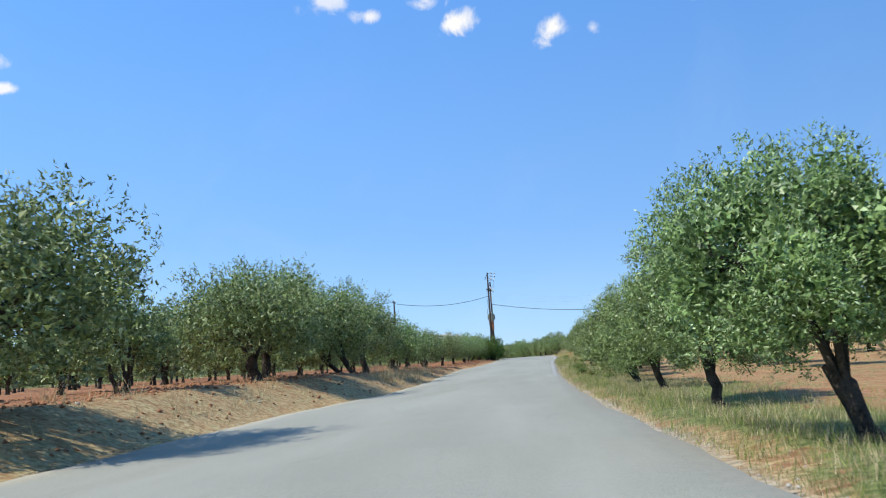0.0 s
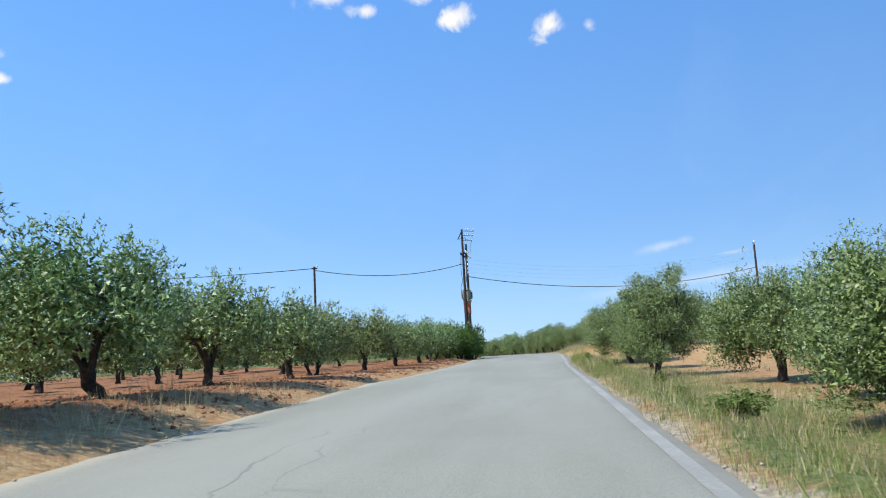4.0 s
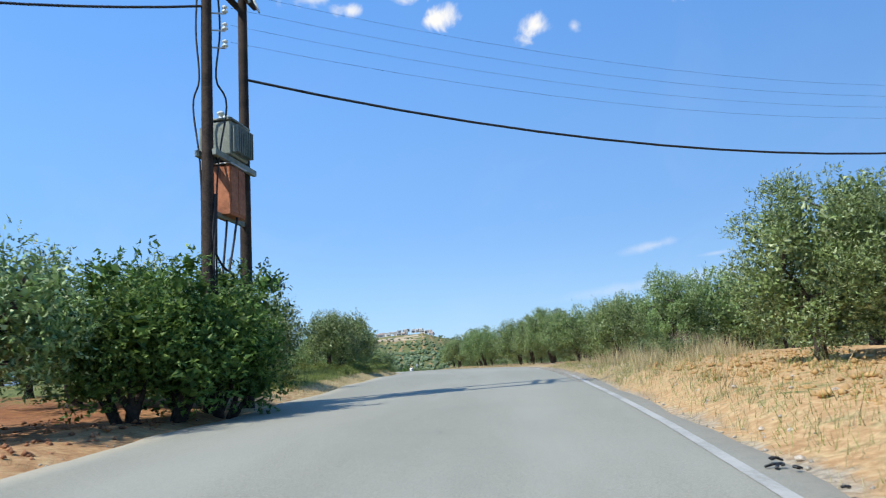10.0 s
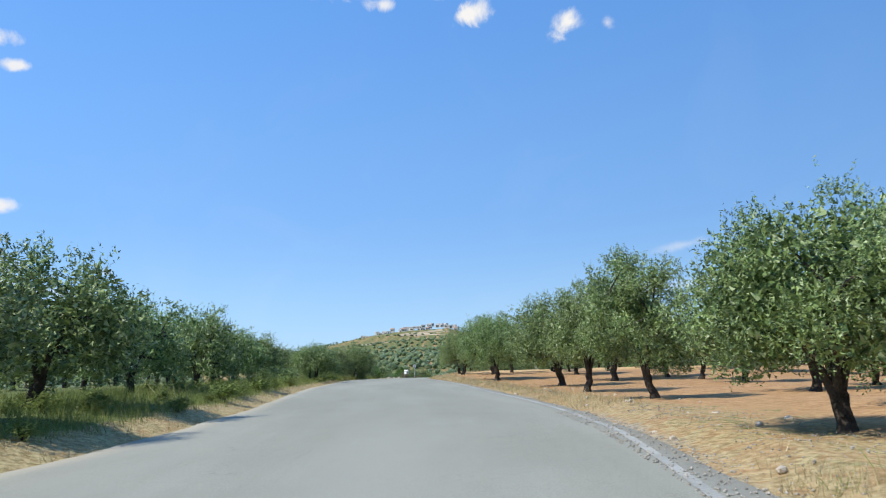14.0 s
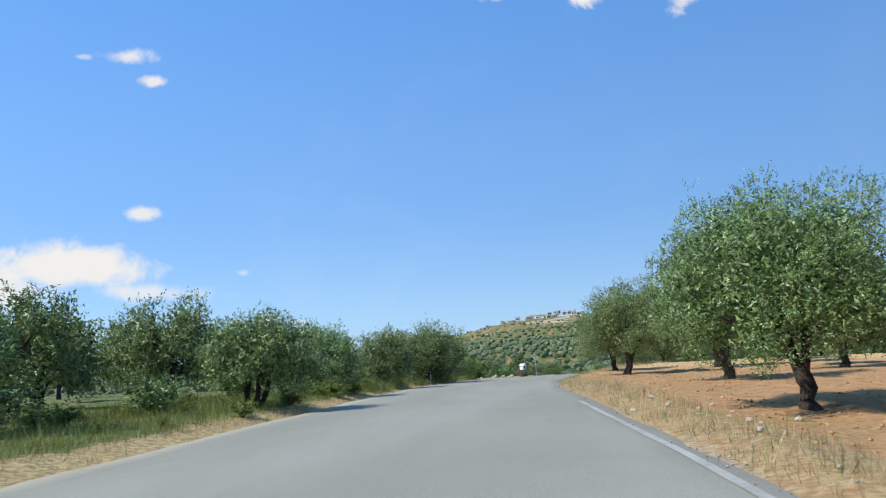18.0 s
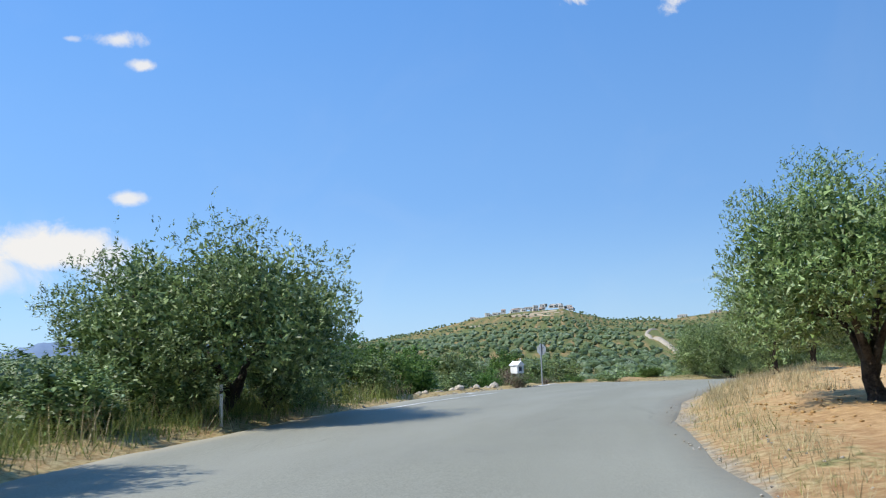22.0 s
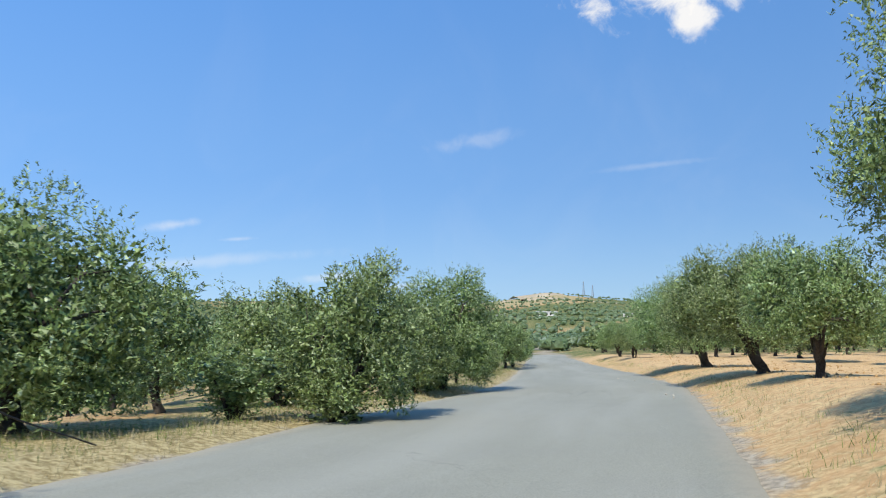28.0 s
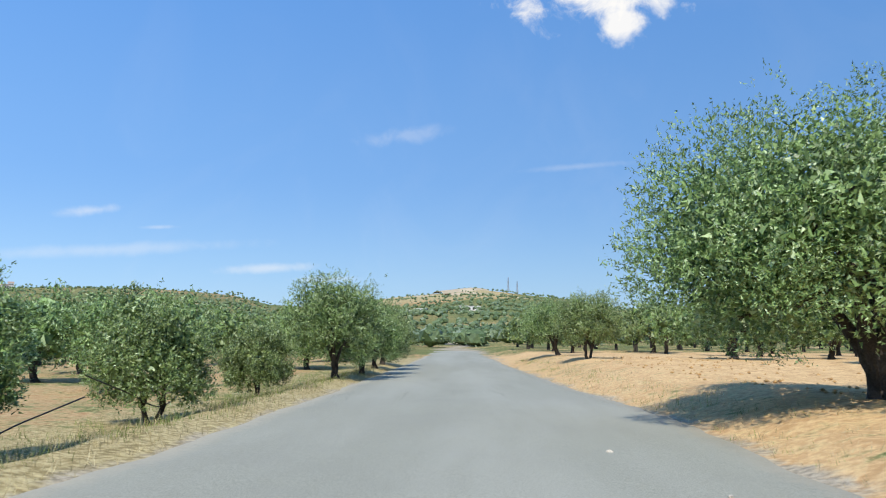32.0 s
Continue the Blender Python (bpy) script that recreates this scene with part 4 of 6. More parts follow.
CREST_LEFT = [(4.1, 122.2, 3.9, 5.2, 0.8, 0.1, 0, 1), (5.0, 130.6, 3.4, 3.2, 0.4, 0, 0, 2), (6.95, 137.0, 3.1, 3.0, 0.4, 0.1, 0, 1), (6.7, 143.4, 3.3, 3.4, 0.5, 0.5, 0, 1), (6.5, 148.6, 3.4, 3.7, 0.4, 0.4, 0, 1), (5.6, 156.4, 3.3, 3.4, 0.4, 0, 0, 1), (5.0, 164.5, 3.4, 3.2, 0.4, 0.4, 0, 1),
              (2.2, 170.2, 3.8, 5.0, 0.6, 0.2, 0, 2), (2.5, 176.2, 3.3, 3.4, 0.4, 0, 0, 1), (1.8, 182.8, 3.4, 3.5, 0.6, 0.4, 0, 1), (0.6, 188.4, 3.4, 3.2, 0.5, 0.3, 0, 2), (0.4, 196.9, 3.8, 4.6, 0.5, -0.2, 0, 1), (5.5, 191.4, 2.9, 3.5, 0.4, 0.2, 0, 3), (4.4, 200.8, 2.8, 3.2, 0.35, 0.2, 0, 1),
              (2.6, 206.4, 3.2, 3.4, 0.4, 0, 0, 1), (4.6, 211.2, 3.1, 3.2, 0.35, 0, 0, 2), (4.7, 220.4, 3.9, 6.2, 0.4, 0.25, 0, 2)]
CREST_RIGHT = [(20.9, 135.4, 3.3, 3.0, 0.6, 0, 0, 1), (23.2, 136.4, 3.3, 2.8, 0.5, 0, 0, 1), (20.4, 142.5, 3.3, 3.6, 0.65, -0.2, 0, 1), (24.05, 146.6, 4.3, 4.2, 0.7, 0.3, 0, 2), (26.1, 156.2, 4.3, 4.4, 0.7, 0, 0, 1), (20.6, 153.4, 4.1, 3.2, 0.65, -0.4, 0, 1), (20.13, 161.1, 4.1, 3.3, 0.8, 0.2, 0, 1),
               (20.57, 170.7, 4.5, 4.4, 0.7, -0.3, 0, 1), (25.0, 180.2, 6.0, 5.6, 0.9, 0, 0, 1), (18.5, 185.6, 4.5, 4.6, 0.8, -0.2, 0, 1), (24.4, 190.5, 4.3, 4.4, 0.7, 0, 0, 1), (18.7, 194.8, 4.9, 4.4, 0.75, -0.1, 0, 1), (16.75, 210.5, 4.85, 4.9, 0.6, 0.4, 0, 1), (16.6, 218.2, 3.8, 4.3, 0.7, -0.2, 0, 1),
               (21.8, 215.5, 4.6, 4.4, 0.6, 0, 0, 1), (18.15, 230.4, 3.2, 2.4, 0.6, -0.2, 0, 1), (21.3, 237.7, 4.0, 3.0, 0.6, 0, 0, 1), (24.6, 203.6, 4.6, 4.8, 0.6, 0, 0, 1)]
BEND = [(21.1, 251.9, 3.5, 4.8, 0.2, -0.9, 0.4, 1), (25.1, 259.4, 3.8, 4.9, 0.15, -0.4, 0, 1), (31.4, 264.6, 3.0, 3.0, 0.15, 0, 0, 1), (28.35, 263.7, 3.1, 2.7, 0.6, -0.3, 0, 1), (28.6, 268.9, 3.8, 2.8, 0.7, 0, 0, 1), (30.5, 259.2, 3.2, 2.7, 0.08, 0, 0, 1), (36.3, 266.3, 3.3, 2.5, 0.08, 0, 0, 1), (38.6, 268.2, 4.2, 3.5, 0.1, 0.2, -0.2, 1), (33.4, 270.4, 3.2, 3.2, 0.2, 0, 0, 1), (42.4, 278.4, 3.0, 3.0, 0.3, 0, 0, 1),
        (37.0, 275.2, 3.3, 3.2, 0.6, 0, 0, 1), (35.6, 277.6, 3.4, 3.4, 0.6, 0, 0, 1), (44.1, 282.8, 3.2, 3.0, 0.6, 0, 0, 1), (45.6, 277.2, 2.4, 2.1, 0.45, 0, 0, 1), (49.7, 281.5, 2.45, 2.2, 0.2, 0, 0, 2), (54.2, 286.3, 2.1, 1.9, 0.25, 0, 0, 1), (59.1, 290.3, 3.6, 3.5, 0.5, -0.1, 0, 1),
        (62.4, 293.6, 3.2, 3.2, 0.3, 0, 0, 1), (52.5, 291.3, 3.0, 3.2, 0.6, 0, 0, 1), (66.2, 298.2, 3.3, 3.4, 0.3, 0, 0, 1), (70.4, 303.4, 3.3, 3.4, 0.3, 0, 0, 1),
        (32.9, 247.9, 5.1, 6.2, 0.7, 0, 0, 1), (41.6, 256.9, 3.4, 3.3, 0.7, -0.2, 0, 1), (47.6, 262.5, 4.5, 5.4, 0.75, -0.5, 0.5, 1), (56.9, 272.0, 4.6, 6.5, 0.65, -0.35, 0.3, 1), (71.3, 289.8, 3.0, 3.0, 0.6, 0, 0, 2), (79.0, 298.5, 3.3, 3.7, 0.6, -0.4, 0.2, 1), (75.5, 285.5, 3.5, 4.2, 0.6, 0, 0, 1)]
ROADSIDE = "olive trees along the road"
TEXT = {"EARLY_LEFT": "olive tree with a dark trunk on tilled red soil", "EARLY_RIGHT": "grey-green olive tree beside the grassy road verge",
        "CREST_LEFT": "leafy olive tree among green weeds", "CREST_RIGHT": "stout olive tree on bare orange soil", "BEND": "broad old olive tree past the bend"}


def plant_rows():
    rng = np.random.default_rng(21)
    taken = []
    for name, rows in (("EARLY_LEFT", EARLY_LEFT), ("EARLY_RIGHT", EARLY_RIGHT), ("CREST_LEFT", CREST_LEFT), ("CREST_RIGHT", CREST_RIGHT), ("BEND", BEND)):
        for x, y, high, wide, clear, east, north, stems in rows:
            taken.append((x, y))
            _, u, _ = road_frame(np.array([x]), np.array([y]))
            fine, near = -8.6 < u[0] < 7.4, -6.4 < u[0] < 6.2
            spread = {"EARLY_LEFT": 1.26, "EARLY_RIGHT": 1.06}.get(name, 1.1)
            share = min(2.2, max(0.55, (wide * high) / 15.0))
            label = TEXT[name]
            if stems == 3 or clear < 0.2:
                label = "bushy olive tree leafed down to the ground" if clear < 0.2 else "small olive tree with several thin stems"
            elif high > 5.5:
                label = "tall broad olive tree with a thick trunk"
            elif high < 2.5:
                label = "young small olive tree beside the dry verge"
            count, length, width, deep = (25000, 0.064, 0.023, 240) if near else (16000, 0.078, 0.029, 230) if fine else (7500, 0.115, 0.044, 140)
            kind = olive(1000 + len(taken), high * 1.02, wide * spread, clear, (east, north), int(count * share), length, width, stems, deep)
            ob = tree_thing(kind, label, ROADSIDE)
            ob.location = (x, y, land_at(x, y))
    # the orchard rows behind: single trees where they can be told apart, the rest joined
    rest = []
    for side in (-1, 1):
        for row in range(0, 9):
            for s in np.arange(-14, 392, 8.2 if row > 3 else 7.4):
                off = (8.2 if side < 0 else 7.0) + 8.0 * row
                s2, u = s + rng.uniform(-1.4, 1.4) + 4 * (row % 2), side * (off + rng.uniform(-1.2, 1.2))
                if (row == 0 and s2 < (320 if side < 0 else 334)) or (row == 1 and side < 0 and 250 < s2 < 264):
                    continue
                if side < 0 and 224 < s2 < 262 + 2.2 * row:
                    continue
                if side > 0 and 236 < s2 < 272 and row > 2:
                    continue
                p = on_road(s2, u)
                ps, pu, _ = road_frame(np.array([p[0]]), np.array([p[1]]))
                if abs(pu[0]) < abs(u) - 3 or any((p[0] - a) ** 2 + (p[1] - b) ** 2 < 15 for a, b in taken):
                    continue
                taken.append((p[0], p[1]))
                high = rng.uniform(3.4, 4.4) * (0.95 if side < 0 else 1.0)
                place = Vector((p[0], p[1], land_at(p[0], p[1])))
                turn, wide = rng.uniform(0, 6.28), high * rng.uniform(1.0, 1.3)
                if row < 3 and s2 < 350:
                    plant("back" if row < 2 and s2 < 320 else "mid", int(rng.integers(9)), place, high, wide, turn, "olive tree in the orchard rows behind", "orchard trees")
                else:
                    rest.append((place, high, wide, turn))
    return taken, rest


def copies_of(meshes, spots, name, materials, label, category):
    """Many alike trees too far off to be told apart, joined into one mesh."""
    data = []
    for me in meshes:
        v = np.empty(len(me.vertices) * 3, np.float32)
        me.vertices.foreach_get("co", v)
        f = np.empty(len(me.loops), np.int32)
        me.loops.foreach_get("vertex_index", f)
        data.append((v.reshape(-1, 3), f.reshape(-1, len(me.polygons[0].vertices))))
    bits = []
    for n, (place, high, wide, turn) in enumerate(spots):
        v, f = data[n % len(data)]
        c, q = math.cos(turn), math.sin(turn)
        w = np.stack([(v[:, 0] * c - v[:, 1] * q) * wide, (v[:, 0] * q + v[:, 1] * c) * wide, v[:, 2] * high], -1) + np.array(place)
        bits.append((w, f))
    return tagged(new(name, mesh_of(name, *joined(bits), materials)), label, category, kind="stuff")


TAKEN, REST = plant_rows()
LOW = [olive(61 + k, 1.0, 1.0, 0.17, (0, 0), 190, 0.12, 0.075, 1, None) for k in range(3)]
copies_of([m[1] for m in LOW], REST, "orchard_crowns", LEAF, "grey-green crowns of far orchard trees", "trees")
STUB = mesh_of("stub", *joined([tube([(0, 0, -0.05), (0.01, 0, 0.15), (0.05, 0.02, 0.4)], [0.05, 0.035, 0.02], 5), tube([(0.01, 0, 0.15), (-0.08, 0.05, 0.42)], [0.03, 0.012], 4)]), BARK)
copies_of([STUB], REST, "orchard_trunks", BARK, "dark trunks of far orchard trees", "trees")


# ---------------------------------------------------------------- far land: groves, village, quarry, mountain
def from_hub(az, r):
    return HUB[0] + r * math.sin(radians(az)), HUB[1] + r * math.cos(radians(az))


TRAIL = ([60, 200, 220, 300, 380, 450, 560, 680, 800, 840, 1300], [90.0, 90.0, 9.5, 8.7, 8.0, 6.9, 6.3, 6.1, 7.3, 90.0, 90.0])


def far_groves():
    """Olive groves on the slopes beyond the bend, as ragged clumps."""
    rng = np.random.default_rng(77)

    def clump(seed, level, leaves, length):
        own = np.random.default_rng(seed)
        bits = []
        for k in range(3 if level > 1 else 1):
            v, f = ball_of(level)
            size = np.array([0.5, 0.5, 0.5]) if k == 0 else np.array([0.33, 0.33, 0.33])
            at = np.array([0, 0, 0.5]) if k == 0 else np.array([0.3 * math.cos(seed + 2.4 * k), 0.3 * math.sin(seed + 2.4 * k), 0.4])
            v = v * size * own.uniform(0.78, 1.15, (len(v), 1)) + at
            v[:, 2] = np.maximum(v[:, 2], 0.02)
            bits.append((v[f].reshape(-1, 3), np.arange(3 * len(f)).reshape(-1, 3)))
        if leaves:
            way = own.standard_normal((leaves, 3))
            way /= np.linalg.norm(way, axis=1)[:, None]
            bits.append(leaf_quads(own, way * np.array([0.52, 0.52, 0.48]) * own.uniform(0.8, 1.1, (leaves, 1)) + np.array([0, 0, 0.52]), way, length, length * 0.5))
        return mesh_of("clump", *joined(bits), GROVE)

    tiny = [clump(90 + k, 1, 0, 0) for k in range(4)]
    clumps = [clump(100 + k, 1, 60, 0.2) for k in range(4)]
    close = [clump(95 + k, 2, 260, 0.12) for k in range(3)]
    spots, fore, far = [], [], []

    def sow(az0, az1, r0, r1, gap, high, gate):
        r = r0
        while r < r1:
            step = gap * (1 + r / 900)
            arc = radians(az1 - az0) * r
            for k in range(int(arc / step)):
                az = az0 + (k + rng.uniform(-0.35, 0.35)) * step / r / radians(1)
                rr = r + rng.uniform(-0.35, 0.35) * step
                x, y = from_hub(az, rr)
                if rng.uniform() > gate(az, rr) or y < HUB[1] - 60:
                    continue
                s, u, _ = road_frame(np.array([x]), np.array([y]))
                if (s[0] < 400 and ((-u[0] < 22 and u[0] < 70) or (s[0] > 255 and abs(u[0]) < 76))) or r < 30:
                    continue
                if min((x - a) ** 2 + (y - b) ** 2 for a, b in TAKEN[-60:]) < 9:
                    continue
                h = high * rng.uniform(0.7, 1.25) * (0.78 if rr > 850 else 1.0)
                (fore if rr < 150 else spots if rr < 400 else far).append((Vector((x, y, land_at(x, y) - 0.15)), h, h * rng.uniform(1.15, 1.7), rng.uniform(0, 6.28)))
            r += step

    field = lambda az, r: 0.0 if (-23.5 < az < -13.6 and 165 < r < 425 and rng.uniform() > 0.02) or abs(az - np.interp(r, TRAIL[0], TRAIL[1])) * r * 0.01745 < 4.5 + r / 90 else 1.0
    bare = lambda az, r: 0.0 if (-8 < az < 1.5 and r > 1080) or (7 < az < 12 and r > 1080) else 0.45 if (-6.5 < az < 1.2 and r > 960) or (36 < az < 43.4 and r > 1040) else 0.93
    sow(-62, 30, 34, 130, 6.2, 2.7, lambda az, r: (0.25 if -24 < az < -13 else 0.9) * field(az, r))
    sow(-50, 66, 130, 420, 6.6, 2.9, lambda az, r: 0.85 * field(az, r))
    sow(-40, 66, 420, 1260, 6.6, 3.1, lambda az, r: bare(az, r) * field(az, r))
    # the groves go on to both sides, behind the rows along the road
    for s in np.arange(-30, 330, 11.0):
        for off in list(np.arange(-250, -74, 11.0)) + list(np.arange(76, 250, 11.0)):
            x, y, _ = on_road(s + rng.uniform(-2.5, 2.5), off + rng.uniform(-2.5, 2.5))
            _, u, _ = road_frame(np.array([x]), np.array([y]))
            if y < HUB[1] - 30 and abs(u[0]) > 72:
                h = rng.uniform(2.8, 4.2)
                spots.append((Vector((x, y, land_at(x, y) - 0.15)), h, h * rng.uniform(1.0, 1.3), rng.uniform(0, 6.28)))
    copies_of(tiny, far, "distant_groves", GROVE, "dots of olive trees and scrub on the distant hills", "trees")
    copies_of(close, fore, "valley_groves", GROVE, "olive trees and scrub in the valley below the bend", "trees")
    return copies_of(clumps, spots, "hillside_groves", GROVE, "olive groves and scrub covering the far slopes", "trees")


far_groves()


def village():
    rng = np.random.default_rng(8)
    for n in range(56):
        if n < 40:
            az, r = rng.uniform(-6.2, 1.0), rng.uniform(1170, 1245)
        else:
            az, r = rng.uniform(8.2, 13.5), rng.uniform(1170, 1240)
        # the last six stand for white farm sheds lower on the slope
        if n >= 50:
            az, r = (37.0, 37.9, 38.6, 41.4, 42.0, 47.2)[n - 50], 690 + 12 * (n % 3)
        x, y = from_hub(az, r)
        wide, deep, high = rng.uniform(5, 9.5) * (1.0 if n < 50 else 1.4), rng.uniform(5, 8), rng.uniform(3, 5)
        ob = new("house")
        ob.matrix_world = pose(x, y, land_at(x, y) - 1.0, rz=-az + rng.uniform(-25, 25))
        bm = bmesh.new()
        box(bm, (wide, deep, high), (0, 0, high / 2))
        part("wall", bm, WALLS, ob)
        bm = bmesh.new()
        if n % 7 == 0:
            ridge = [bm.verts.new(v) for v in ((-wide / 2 - .4, -deep / 2 - .4, high), (wide / 2 + .4, -deep / 2 - .4, high), (wide / 2 + .4, deep / 2 + .4, high), (-wide / 2 - .4, deep / 2 + .4, high),
                                               (-wide / 2, 0, high + 2), (wide / 2, 0, high + 2))]
            for f in ((0, 1, 5, 4), (2, 3, 4, 5), (1, 2, 5), (3, 0, 4), (3, 2, 1, 0)):
                bm.faces.new([ridge[i] for i in f])
            part("roof", bm, ROOFS, ob)
        else:
            box(bm, (wide + 0.4, deep + 0.4, 0.5), (0, 0, high + 0.25))
            part("roof", bm, WALLS, ob)
        for k in range(3):
            bm = bmesh.new()
            box(bm, (1.3, 0.3, 1.8), ((k - 1) * wide * 0.3, -deep / 2, high * 0.55))
            part("window", bm, DARK, ob)
        tagged(ob, "pale plastered house or low farm shed on the hill", "house", "hill village")


village()


def strip_on_land(name, points, wide, material, label, category, lift=0.25, kind="structure", per=10):
    """A narrow strip that follows the ground."""
    line = spline(points, per)
    along = np.gradient(line[:, :2], axis=0)
    along /= np.linalg.norm(along, axis=1)[:, None]
    across = np.stack([along[:, 1], -along[:, 0]], -1)
    rows = []
    for w in (-1, -0.5, 0, 0.5, 1):
        xy = line[:, :2] + across * w * wide * 0.5
        rows.append(np.c_[xy, land(xy[:, 0], xy[:, 1]) + lift * (1 if abs(w) < 1 else -1)])
    verts = np.stack(rows, 1).reshape(-1, 3)
    i = (np.arange(len(line) - 1)[:, None] * 5 + np.arange(4)[None]).ravel()
    me = smooth(mesh_of(name, verts, np.stack([i, i + 1, i + 6, i + 5], -1), material))
    return tagged(new(name, me), label, category, kind=kind)


def polar(*pairs):
    return [(*from_hub(a, r), 0.0) for a, r in pairs]


strip_on_land("hill_track", polar((9.9, 180), (9.5, 220), (8.7, 300), (8.0, 380), (6.9, 450), (6.3, 560), (6.1, 680), (7.3, 800)), 4.2, TRACK, "pale dirt track climbing the far slope", "track", 1.0)
strip_on_land("valley_field", polar((-19.5, 170), (-18.6, 230), (-18.0, 300), (-17.6, 400)), 50.0, plain("dry_stubble", (0.33, 0.2, 0.07), (0.5, 0.34, 0.14), 0.5, 0.95, 0.5), "ochre stubble field below the road", "field", 0.35)
for n, (a0, a1, r0, wide) in enumerate(((-4.6, -0.2, 1075, 15), (-3.4, 0.4, 1030, 11), (-2.4, 1.0, 985, 9), (39.6, 42.6, 1165, 42), (40.2, 43.0, 1085, 20), (37.0, 39.2, 1110, 16), (-6.5, -2.5, 900, 10), (2.0, 5.0, 820, 9), (44.5, 46.5, 1050, 12))):
    strip_on_land(f"bare_terrace_{n + 1}", polar((a0, r0), (a0 * 0.66 + a1 * 0.34, r0 + 8), (a0 * 0.34 + a1 * 0.66, r0 - 6), (a1, r0 + 5)), wide, SCREE, "bare pale earth terrace on the hillside", "terrace", 1.2)


def mountain():
    """A ridge at the horizon, its blue haze painted into the colour."""
    az = np.linspace(-40, -21.3, 60)
    rise = np.interp(az, [-40, -34, -29, -25.5, -24.2, -22.6, -21.3], [0.2, 1.6, 2.1, 1.75, 1.65, 0.9, 0.35]) + 0.05 * np.sin(az * 5.1)
    rows = []
    for a, e in zip(az, rise):
        for share, far in ((0, 3300), (0.6, 3450), (1, 3600), (0.2, 3800)):
            x, y = from_hub(a, far)
            rows.append((x, y, -160 if share == 0 else EYE + 3600 * math.tan(radians(e)) * share))
    i = (np.arange(59)[:, None] * 4 + np.arange(3)[None]).ravel()
    return tagged(new("mountain", smooth(mesh_of("mountain", rows, np.stack([i, i + 4, i + 5, i + 1], -1), FAR))), "hazy blue mountain ridge at the horizon", "mountain", kind="structure")


mountain()


def radio_mast(az, r, high):
    x, y = from_hub(az, r)
    ob = new("radio_mast")
    ob.location = (x, y, land_at(x, y))
    for k in range(3):
        a = k * 2.094
        tube_part("leg", [(1.6 * math.cos(a), 1.6 * math.sin(a), 0), (0.4 * math.cos(a), 0.4 * math.sin(a), high)], [0.35, 0.25], STEEL, ob, sides=5)
    for k in range(5):
        bm = bmesh.new()
        box(bm, (2.6 - k * 0.45, 2.6 - k * 0.45, 0.3), (0, 0, high * (0.15 + 0.2 * k)))
        part("brace", bm, STEEL, ob)
    tagged(ob, "thin steel radio mast on the hill", "mast", "hill masts")


for az, high in ((44.3, 20), (44.9, 16)):
    radio_mast(az, 1180, high)


# ---------------------------------------------------------------- power poles and wires
def sag_line(a, b, drop, n=18):
    t = np.linspace(0, 1, n)[:, None]
    p = np.array(a) * (1 - t) + np.array(b) * t
    p[:, 2] -= drop * 4 * (t * (1 - t))[:, 0]
    return p


def wire(a, b, drop, thick, label):
    ob = new("overhead_wire", smooth(mesh_of("overhead_wire", *tube(sag_line(a, b, drop), [thick] * 18, 5), CABLE)))
    return tagged(ob, label, "wire", "overhead wires")


def insulator(parent, at, way=(0, 0, 1), size=1.0):
    """A ribbed glass insulator."""
    p, w = np.array(at, float), np.array(way, float)
    w /= np.linalg.norm(w)
    stops = [0, 0.02, 0.025, 0.05, 0.055, 0.09, 0.095, 0.12, 0.14]
    radii = [0.02, 0.02, 0.06, 0.055, 0.03, 0.03, 0.055, 0.05, 0.01]
    return tube_part("insulator", [p + w * s * 1.6 * size for s in stops], np.array(radii) * 1.3 * size, GLASS, parent, "pale glazed insulator", 8)


def wooden_pole(x, y, top, lean=(0.0, 0.0), thick=0.15):
    z = land_at(x, y)
    ob = new("utility_pole")
    ob.location = (x, y, z)
    high = top - z
    t = np.linspace(0, 1, 9)
    pts = np.c_[lean[0] * t, lean[1] * t, -0.3 + (high + 0.3) * t]
    tube_part("shaft", pts, thick * (1 - 0.35 * t), POLE, ob, sides=10)
    return ob, high


